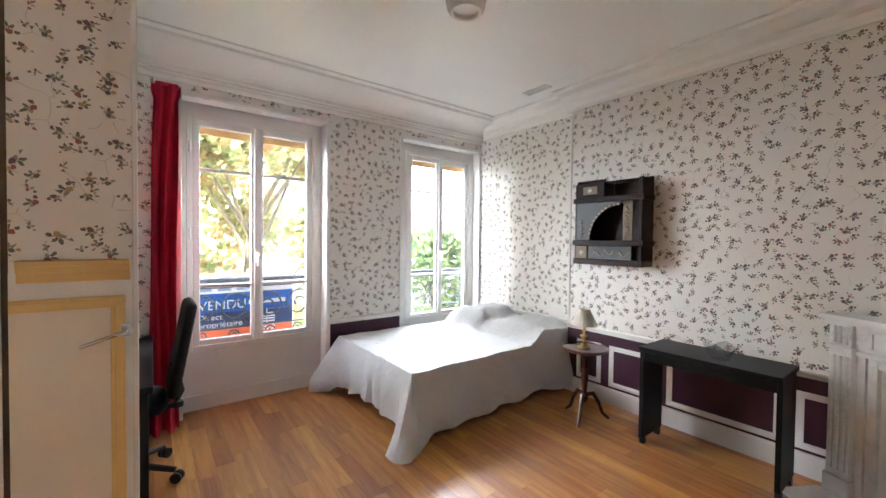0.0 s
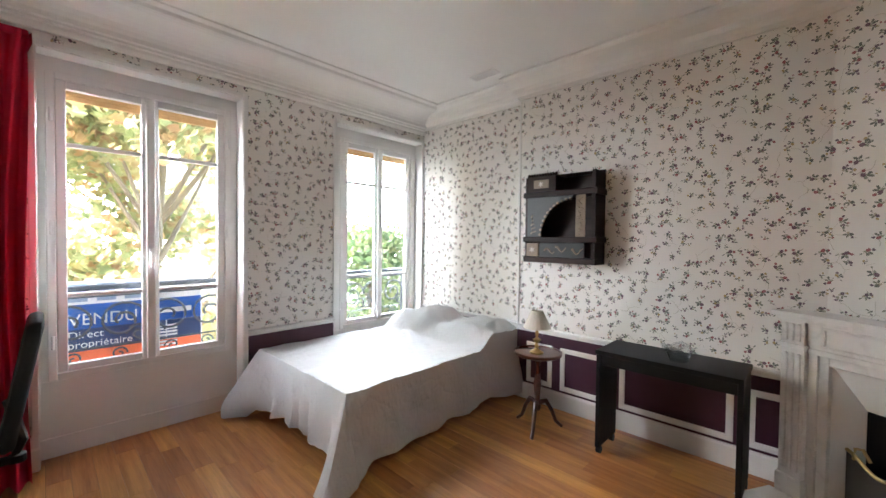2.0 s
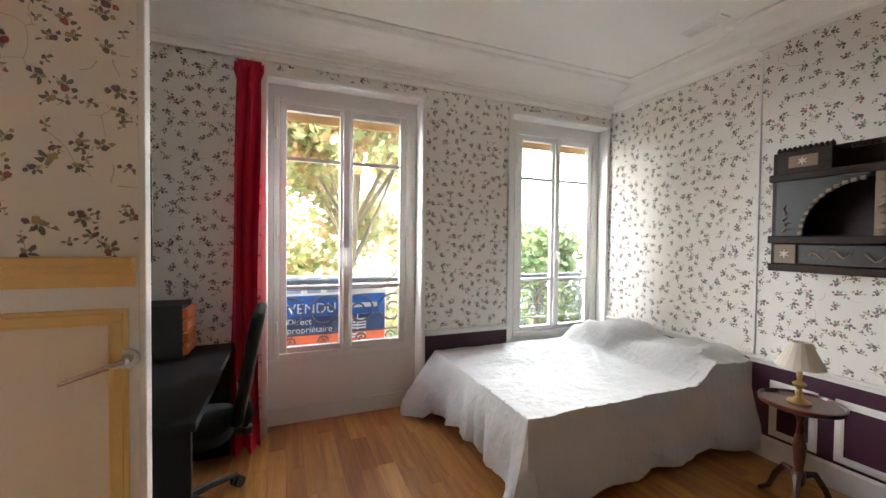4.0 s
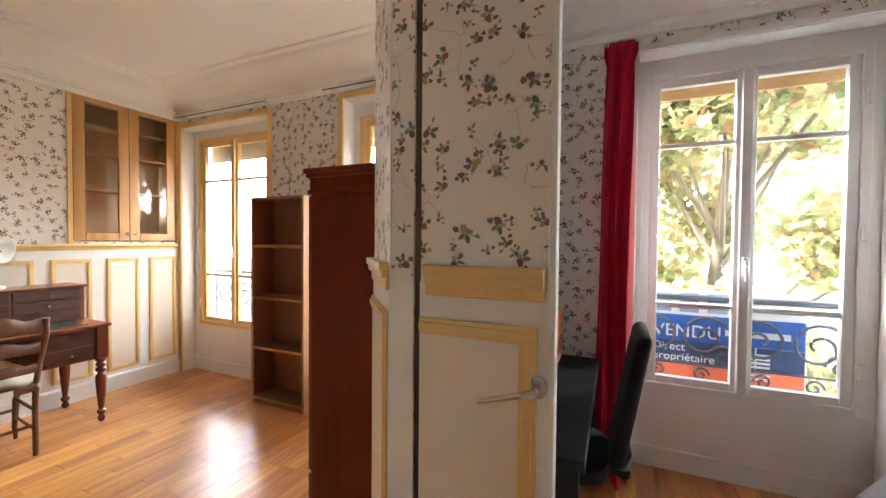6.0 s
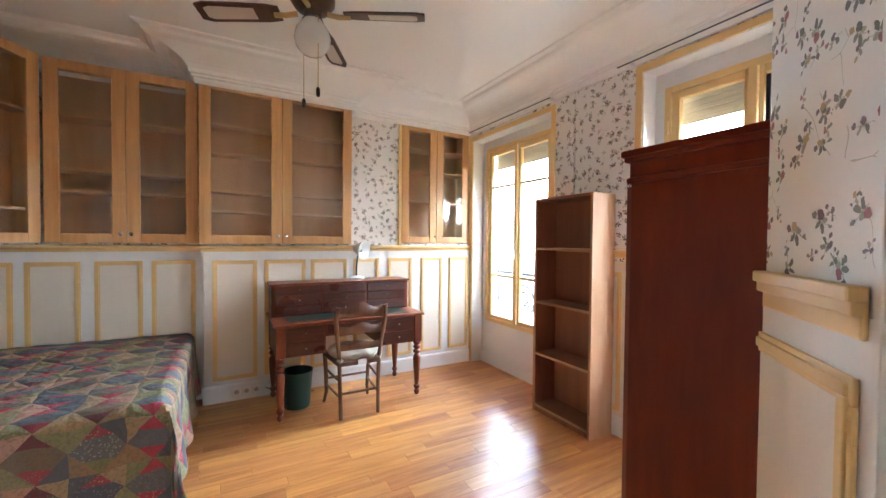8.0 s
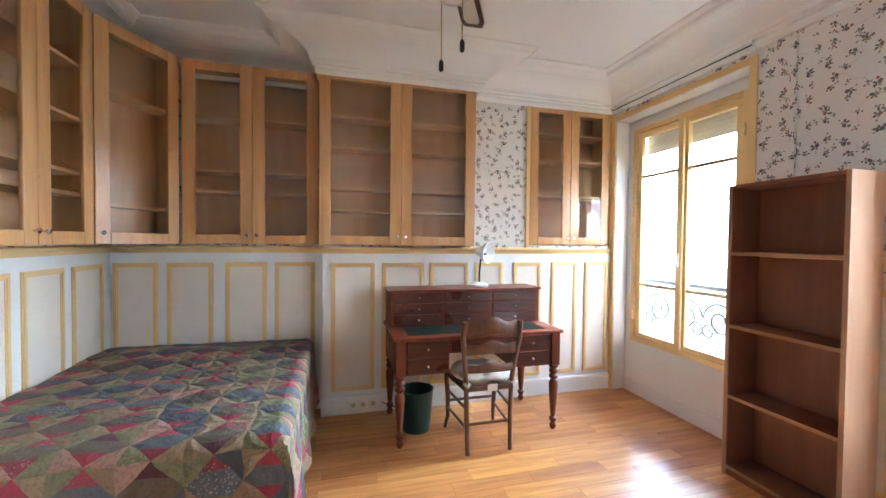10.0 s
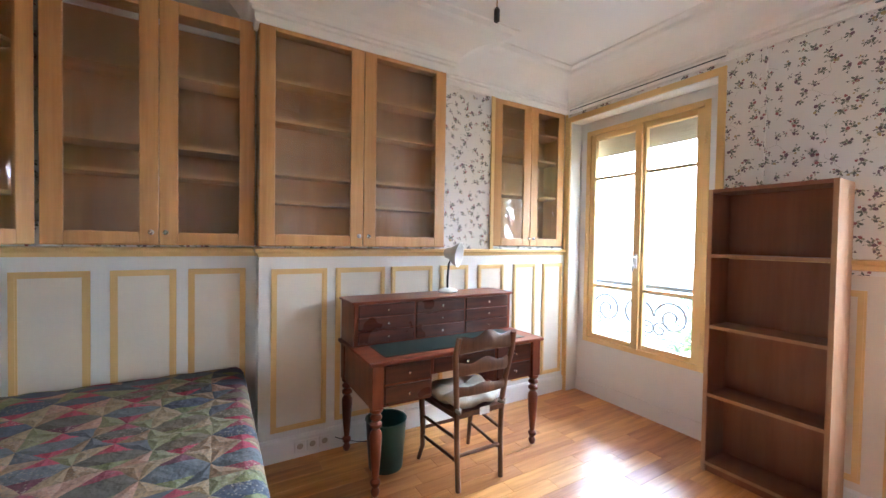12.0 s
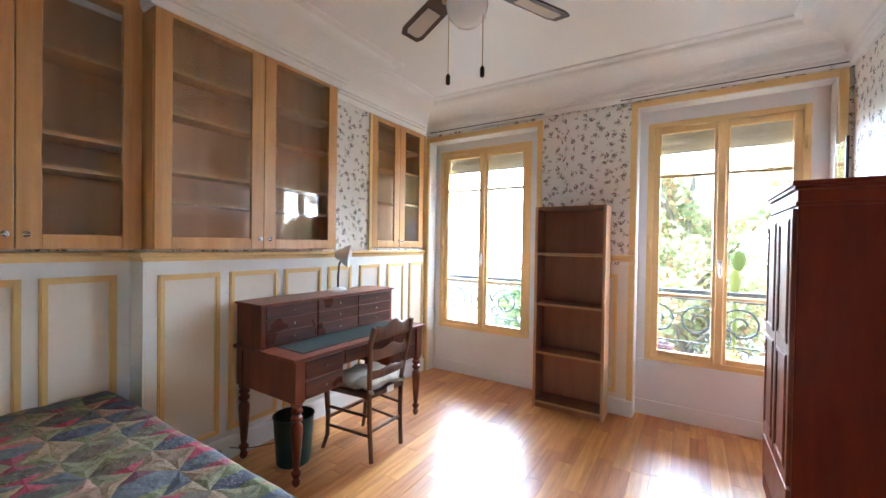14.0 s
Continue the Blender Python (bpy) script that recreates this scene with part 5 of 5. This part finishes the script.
def drawer(parent, x0, z0, x1, z1, y, knob=BRASS):
    d = part("drawer", B(x0, y - 0.008, z0, x1, y + 0.004, z1, bev=0.004), DARKMAHOG, parent)
    k = lathe(bmesh.new(), [(0.004, 0), (0.004, 0.008), (0.009, 0.013), (0.008, 0.020), (0.003, 0.022)], 0, 0, 10)
    bmesh.ops.transform(k, matrix=pose((x0 + x1) / 2, y - 0.008, (z0 + z1) / 2, 90, 0, 0), verts=k.verts)
    part("knob", k, CHROME, d, "small steel knob")


for a, b in ((0.08, 0.375), (0.885, 1.18)):
    drawer(wd, a, 0.63, b, 0.735, 0.02)
    drawer(wd, a, 0.51, b, 0.615, 0.02)
drawer(wd, 0.40, 0.65, 0.86, 0.735, 0.02)
hu = bmesh.new()
box(hu, 0.0, 0.34, 0.77, 1.26, 0.615, 1.04, bev=0.003)
box(hu, -0.015, 0.325, 1.04, 1.275, 0.62, 1.056, bev=0.004)
part("hutch", hu, MAHOG, wd)
for i in range(3):
    for j in range(3):
        drawer(wd, 0.03 + 0.405 * i, 0.782 + 0.086 * j, 0.42 + 0.405 * i, 0.862 + 0.086 * j, 0.34)

dl = thing("desk_lamp", -4.08, 2.29, 1.056, 0, "white desk lamp with a black bent stem", "lamp")
part("base", lathe(bmesh.new(), [(0.075, 0), (0.078, 0.012), (0.05, 0.028), (0.02, 0.034)], 0, 0, 24), WHITEPLASTIC, dl, smooth=True)
part("stem", tube(bmesh.new(), [(0, 0, 0.03), (0.0, 0.0, 0.12), (0.0, 0.01, 0.22), (0.01, 0.03, 0.27), (0.02, 0.05, 0.28)], 0.008), BLACKPLASTIC, dl)
hd = lathe(bmesh.new(), [(0.015, 0.0), (0.03, 0.012), (0.036, 0.04), (0.058, 0.062), (0.074, 0.095), (0.070, 0.095), (0.03, 0.05)], 0, 0, 20)
bmesh.ops.transform(hd, matrix=pose(-0.02, -0.02, 0.305, 0, 98, 38) @ Matrix.Scale(1.3, 4), verts=hd.verts)
part("shade", hd, WHITEPLASTIC, dl, smooth=True)

ch = thing("ladder_back_chair", -3.59, 2.12, 0, 90, "dark wooden ladder-back chair with a tied cushion", "chair")
for s in (-1, 1):
    part("front_leg", tube(bmesh.new(), [(s * 0.20, 0.19, 0.47), (s * 0.19, 0.18, 0.25), (s * 0.185, 0.19, 0.10), (s * 0.20, 0.22, 0.0)], 0.020, 10, 0.013), CHAIRWOOD, ch, smooth=True)
    part("back_post", tube(bmesh.new(), [(s * 0.155, -0.20, 0.0), (s * 0.16, -0.185, 0.25), (s * 0.165, -0.185, 0.46), (s * 0.18, -0.20, 0.62), (s * 0.205, -0.225, 0.80), (s * 0.195, -0.25, 0.91)], 0.016, 10, 0.018), CHAIRWOOD, ch, smooth=True)
    for z in (0.17, 0.30):
        part("side_stretcher", tube(bmesh.new(), [(s * 0.157, -0.18, z), (s * 0.187, 0.18, z)], 0.010), CHAIRWOOD, ch)
part("front_stretcher", tube(bmesh.new(), [(-0.187, 0.185, 0.22), (0.187, 0.185, 0.22)], 0.011), CHAIRWOOD, ch)
part("back_stretcher", tube(bmesh.new(), [(-0.157, -0.185, 0.20), (0.157, -0.185, 0.20)], 0.011), CHAIRWOOD, ch)
part("seat", prism(bmesh.new(), [(-0.175, -0.20), (0.175, -0.20), (0.215, 0.205), (-0.215, 0.205)], 0.425, 0.455), CHAIRWOOD, ch, "rush seat in a wooden frame")


def slat(z, h, wave, back):
    def f(u, v):
        x = -0.19 + 0.38 * u
        crest = wave * (0.5 + 0.5 * math.cos((u - 0.5) * 4 * math.pi)) + wave * 1.1 * math.sin(math.pi * u)
        low = 0.5 * wave * math.sin(math.pi * u)
        a = 2 * math.pi * v
        th = 0.009 * math.cos(a)
        zz = z + low + (h + crest - low) * (0.5 + 0.5 * math.sin(a))
        return (x, back + th - 0.03 * math.sin(math.pi * u), zz)
    return grid_mesh(25, 13, f)


for z, h, wv, bk in ((0.55, 0.05, 0.012, -0.195), (0.675, 0.055, 0.024, -0.21), (0.81, 0.07, 0.030, -0.232)):
    part("back_slat", slat(z, h, wv, bk), CHAIRWOOD, ch, smooth=True)


def cush(u, v):
    a, b = 2 * math.pi * u, math.pi * (v - 0.5)
    r = 0.20 * (abs(math.cos(a)) ** 3 + abs(math.sin(a)) ** 3) ** -0.333 * max(0.001, math.cos(b)) ** 0.45
    k = 1 + 0.25 * noise.noise((math.cos(a) * 2, math.sin(a) * 2, v * 3))
    return (r * math.cos(a) * 1.02, r * math.sin(a) * 0.95, 0.495 + 0.042 * math.sin(b) * k + 0.040 * noise.noise((r * math.cos(a) * 14, r * math.sin(a) * 14, 2)))


cu2 = thing("seat_cushion", -3.59, 2.12, 0.0, 90, "crumpled grey-beige seat cushion tied to the chair", "cushion")
part("pad", grid_mesh(41, 17, cush), CUSHION, cu2, smooth=True)
for s in (-1, 1):
    part("tie", tube(bmesh.new(), [(s * 0.15, -0.17, 0.475), (s * 0.18, -0.205, 0.48), (s * 0.165, -0.215, 0.465), (s * 0.14, -0.18, 0.47)], 0.011, 6), CUSHION, cu2)
part("label_tag", B(-0.02, -0.215, 0.425, 0.05, -0.212, 0.47), LETTER, cu2, "white cloth tag")

bn = thing("waste_basket", -3.84, 1.70, 0, 0, "dark green metal waste basket under the desk", "waste basket")
part("bin_wall", lathe(bmesh.new(), [(0.105, 0.0), (0.108, 0.01), (0.128, 0.30), (0.133, 0.31), (0.124, 0.31), (0.103, 0.02), (0.01, 0.015)], 0, 0, 28), GREENBIN, bn, smooth=True)

bs = thing("bookshelf", -2.52, 3.58, 0, 0, "empty brown beech-board bookshelf with four shelves", "bookshelf")
part("side_panel", B(-0.30, -0.12, 0, -0.278, 0.12, 1.80), BEECHEDGE, bs)
part("side_panel", B(0.278, -0.12, 0, 0.30, 0.12, 1.80), BEECHEDGE, bs)
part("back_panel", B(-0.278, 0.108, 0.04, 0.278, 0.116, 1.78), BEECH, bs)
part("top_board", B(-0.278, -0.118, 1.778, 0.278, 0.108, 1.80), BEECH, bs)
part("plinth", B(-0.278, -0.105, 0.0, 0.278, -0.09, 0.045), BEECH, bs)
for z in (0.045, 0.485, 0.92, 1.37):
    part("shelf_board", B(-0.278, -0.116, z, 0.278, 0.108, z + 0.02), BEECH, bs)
    part("edge_band", B(-0.278, -0.1185, z, 0.278, -0.116, z + 0.02), BEECHEDGE, bs, "pale front edge band")
# thin sheets give the inner side faces the boards' darker brown
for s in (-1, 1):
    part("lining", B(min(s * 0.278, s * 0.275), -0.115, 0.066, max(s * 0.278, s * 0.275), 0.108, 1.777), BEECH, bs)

wr = thing("wardrobe", -0.985, 2.80, 0, 0, "tall narrow mahogany wardrobe with a moulded cornice", "wardrobe")
part("case", B(-0.235, -0.34, 0.06, 0.25, 0.33, 1.66, bev=0.004), REDWOOD, wr)
part("plinth", B(-0.25, -0.35, 0, 0.25, 0.34, 0.08, bev=0.004), REDWOOD, wr)
cor = bmesh.new()
for z, h, e in ((1.655, 0.02, 0.012), (1.675, 0.055, 0.004), (1.73, 0.018, 0.018), (1.748, 0.024, 0.026)):
    box(cor, -0.235 - e, -0.34 - e, z, 0.25, 0.33 + e, z + h, bev=0.005)
part("cornice", cor, REDWOOD, wr)
for a, b in ((-0.335, -0.004), (0.004, 0.325)):
    d = part("door", B(-0.255, a, 0.34, -0.235, b, 1.645, bev=0.004), MAHOG, wr)
    for z0, z1 in ((0.40, 0.95), (1.0, 1.60)):
        moulding(d, "y", -0.255, -1, a + 0.04, b - 0.04, z0, z1, MAHOG, 0.03, 0.007)
part("drawer", B(-0.255, -0.335, 0.10, -0.235, 0.325, 0.325, bev=0.004), MAHOG, wr)

gf = thing("glazed_frame", -0.95, 3.0, 1.772, 0, "clear glazed frame standing on the wardrobe", "frame")
part("pane", B(-0.02, -0.14, 0.0, -0.016, 0.05, 0.26), CABGLASS, gf)
part("edge", B(-0.024, -0.15, 0.0, -0.012, -0.14, 0.27), BLACKPLASTIC, gf)


def quilt_bed():
    b = thing("single_bed", -3.4, 0.22, 0, 0, "bed under a worn multicoloured patchwork quilt", "bed")
    X0, X1, Y0, Y1, H = -0.96, 0.72, -0.74, 0.70, 0.61
    part("bed_base", B(X0 + 0.03, Y0 + 0.02, 0.10, X1 - 0.06, Y1 - 0.06, 0.34, bev=0.01), WALNUT, b)
    part("mattress", B(X0 + 0.02, Y0 + 0.01, 0.34, X1 - 0.04, Y1 - 0.04, 0.585, bev=0.05), LINEN, b)
    for x in (X0 + 0.1, X1 - 0.15):
        for y in (Y0 + 0.1, Y1 - 0.15):
            part("leg", B(x, y, 0, x + 0.05, y + 0.05, 0.10), WALNUT, b)
    bm = bmesh.new()
    lay = bm.loops.layers.uv.verify()
    R = 0.07

    def drop(s, edge, n):
        """Where a length s past the rounded edge falls: how far out, how far down."""
        arc = R * math.pi / 2
        if s <= 0:
            return s, 0.0
        if s < arc:
            return R * math.sin(s / R), R * (1 - math.cos(s / R))
        return R + 0.10 * (s - arc) * n, R + (s - arc) * 0.995

    nu, nv = 70, 64
    LU, LV = X1 - X0 + 0.50, Y1 - Y0 + 0.50
    V = []
    for i in range(nu + 1):
        row = []
        for j in range(nv + 1):
            u, v = LU * i / nu, LV * j / nv
            ou, du = drop(u - (X1 - R - X0), 1, 0.6 + 0.5 * math.sin(v * 17))
            ov, dv = drop(v - (Y1 - R - Y0), 1, 0.6 + 0.5 * math.sin(u * 15))
            x = X1 - R + ou
            y = Y1 - R + ov
            dz = max(du, dv) if du > 0 and dv > 0 else du + dv
            if du > 0 and dv > 0:
                k = min(du, dv)
                x += 0.10 * k
                y += 0.10 * k
            z = H - dz + 0.010 * noise.noise((u * 6, v * 6, 3)) + 0.005 * noise.noise((u * 17, v * 17, 5))
            z += 0.03 * math.exp(-((u - 0.25) / 0.22) ** 2) * (0.6 + 0.4 * math.sin(v * 4))
            row.append((bm.verts.new((x, y, max(0.06, z))), (u, v)))
        V.append(row)
    for i in range(nu):
        for j in range(nv):
            q = (V[i][j], V[i + 1][j], V[i + 1][j + 1], V[i][j + 1])
            f = bm.faces.new([a for a, _ in q])
            for lp2, (_, uvc) in zip(f.loops, q):
                lp2[lay].uv = uvc
    part("quilt", bm, QUILT, b, "multicoloured patchwork quilt", smooth=True)


quilt_bed()

# ceiling fan
fn = thing("ceiling_fan", -2.50, 1.58, TOP, 0, "ceiling fan with cane-panelled wooden blades and a globe light", "fan")
part("canopy", lathe(bmesh.new(), [(0.065, 0), (0.065, -0.02), (0.03, -0.06), (0.014, -0.065), (0.014, -0.14), (0.03, -0.15)], 0, 0, 20), BRASS, fn, smooth=True)
part("motor", lathe(bmesh.new(), [(0.05, -0.14), (0.10, -0.155), (0.115, -0.18), (0.115, -0.24), (0.09, -0.275), (0.05, -0.29), (0.045, -0.325), (0.055, -0.335), (0.03, -0.34)], 0, 0, 24), WALNUT, fn, smooth=True)
part("globe", lathe(bmesh.new(), [(0.05, -0.335), (0.06, -0.35), (0.085, -0.385), (0.095, -0.43), (0.085, -0.475), (0.055, -0.51), (0.01, -0.522)], 0, 0, 24), OPAL, fn, "opal glass globe", smooth=True)
for i in range(4):
    blade = bmesh.new()
    prism(blade, [(0.17, -0.045), (0.24, -0.058), (0.55, -0.066), (0.60, -0.05), (0.60, 0.05), (0.55, 0.066), (0.24, 0.058), (0.17, 0.045)], -0.006, 0.004)
    cane = prism(bmesh.new(), [(0.30, -0.036), (0.53, -0.043), (0.56, -0.03), (0.56, 0.03), (0.53, 0.043), (0.30, 0.036)], -0.009, -0.0065)
    arm = tube(bmesh.new(), [(0.08, 0, 0.0), (0.14, 0.0, -0.012), (0.20, 0.0, -0.010)], 0.014, 8)
    m = pose(0, 0, -0.30, 0, 0, 63 + 90 * i) @ pose(0, 0, 0, 13, 0, 0)
    for k in (blade, cane, arm):
        bmesh.ops.transform(k, matrix=m, verts=k.verts)
    bl = part("blade", blade, WALNUT, fn)
    part("cane_panel", cane, SHADE, bl, "pale woven cane panel")
    part("blade_arm", arm, BRASS, bl)
for x, y, z in ((-0.074, -0.033, -0.73), (0.074, 0.014, -0.71)):
    ch3 = part("pull_chain", tube(bmesh.new(), [(x * 0.6, y * 0.6, -0.325), (x, y, -0.345), (x, y, z)], 0.0022, 5), BRASS, fn)
    part("pull_knob", lathe(bmesh.new(), [(0.004, z - 0.05), (0.010, z - 0.045), (0.010, z - 0.01), (0.004, z)], x, y, 10), BLACKPLASTIC, ch3)

for a, b in ((-4.10, -2.80), (-2.16, -0.78)):
    rd = thing("curtain_rod", (a + b) / 2, 3.60, 2.695, 0, "thin white curtain rod without a curtain", "curtain rod", "curtain rods")
    h = (b - a) / 2
    part("rod", tube(bmesh.new(), [(-h, 0, 0), (h, 0, 0)], 0.013, 10), WHITEPLASTIC, rd)
    # thin dark strip added as the shadow along the rod's underside
    part("rod_shadow", B(-h + 0.01, -0.004, -0.019, h - 0.01, 0.006, -0.0135), IRON, rd, "dark strip standing in for the shadow under the rod")
    for s in (-0.9, 0.9):
        part("bracket", B(s * h - 0.01, -0.01, -0.012, s * h + 0.01, 0.10, 0.012), WHITE, rd)
pc = thing("conduit", -2.64, 3.712, 1.385, 0, "thin papered cable duct up the wall", "conduit")
part("duct", B(-0.014, -0.012, 0, 0.014, 0.008, 1.30, bev=0.003), PAPER, pc)
so = thing("socket_strip", -4.202, 1.24, 0.075, 90, "white triple wall socket on the baseboard", "socket")
for i in range(3):
    pl = part("socket_plate", B(0.08 * i - 0.036, -0.008, -0.036, 0.08 * i + 0.036, 0.0, 0.036, bev=0.004), WHITEPLASTIC, so)
    part("socket_well", lathe(bmesh.new(), [(0.020, 0), (0.018, 0.001)], 0, 0, 14), SHUTTER2, pl).matrix_local = pose(0.08 * i, -0.008, 0, 90, 0, 0)
cb = thing("power_cable", -4.1, 1.45, 0.006, 0, "thin dark power cable lying on the floor", "cable")
part("cable", tube(bmesh.new(), [(-0.095 + 0.10 * k / 16, 0.02 + 0.42 * k / 16, 0.075 * (1 - k / 16) ** 3 + 0.02 * math.sin(k / 16 * 3.14) * 0.2) for k in range(17)], 0.003, 6), BLACKPLASTIC, cb)

# ---- oak boards, last ----
structure("floor", box(B(-4.75, -0.8, -0.3, -0.74, 4.0, -0.008), -0.74, -1.8, -0.3, 3.75, 4.0, -0.008), JOINT, "honey oak strip floor running towards the windows")
fl = bpy.data.objects["floor"]
rng = random.Random(11)
PW, kinds, boards = 0.108, {}, []
x = -4.42
while x < 3.44:
    y = -1.62 - rng.random() * 0.9
    while y < 3.88:
        L = rng.choice((0.4, 0.5, 0.6, 0.75, 0.9))
        y0, y1 = y, y + L
        y = y1
        if y1 > 3.88 or y0 < -1.6:
            y0, y1 = max(y0, -1.6), min(y1, 3.88)
        if y1 - y0 > 0.05 and not (x + PW < -0.70 and y1 < -0.56):
            boards.append((x, y0, y1 - y0))
    x += PW


def board_mesh(L):
    key = round(L, 2)
    if key not in kinds:
        bm = B(0, 0, -0.008, PW - 0.0012, key - 0.0012, 0.0, bev=0.0008)
        uvbox(bm)
        me = bpy.data.meshes.new("plank")
        bm.to_mesh(me)
        bm.free()
        me.materials.append(OAK)
        kinds[key] = me
    return kinds[key]


boards.sort(key=lambda b: (b[0] - -1.2) ** 2 * 0.35 + (b[1] + b[2] / 2 - 2.0) ** 2)
for x, y, L in boards[:300]:
    o = new("plank", board_mesh(L))
    o.parent = fl
    o.location = (x, y, 0)
V, F = [], []
for x, y, L in boards[300:]:
    k = len(V)
    a, b = x + PW - 0.0012, y + L - 0.0012
    V += [(x, y, 0), (a, y, 0), (a, b, 0), (x, b, 0), (x, y, -0.008), (a, y, -0.008), (a, b, -0.008), (x, b, -0.008)]
    F += [(k, k + 1, k + 2, k + 3), (k, k + 4, k + 5, k + 1), (k + 1, k + 5, k + 6, k + 2), (k + 2, k + 6, k + 7, k + 3), (k + 3, k + 7, k + 4, k)]
me = bpy.data.meshes.new("planks")
me.from_pydata(V, [], F)
me.materials.append(OAK)
tagged(new("planks", me), kind="stuff").parent = fl
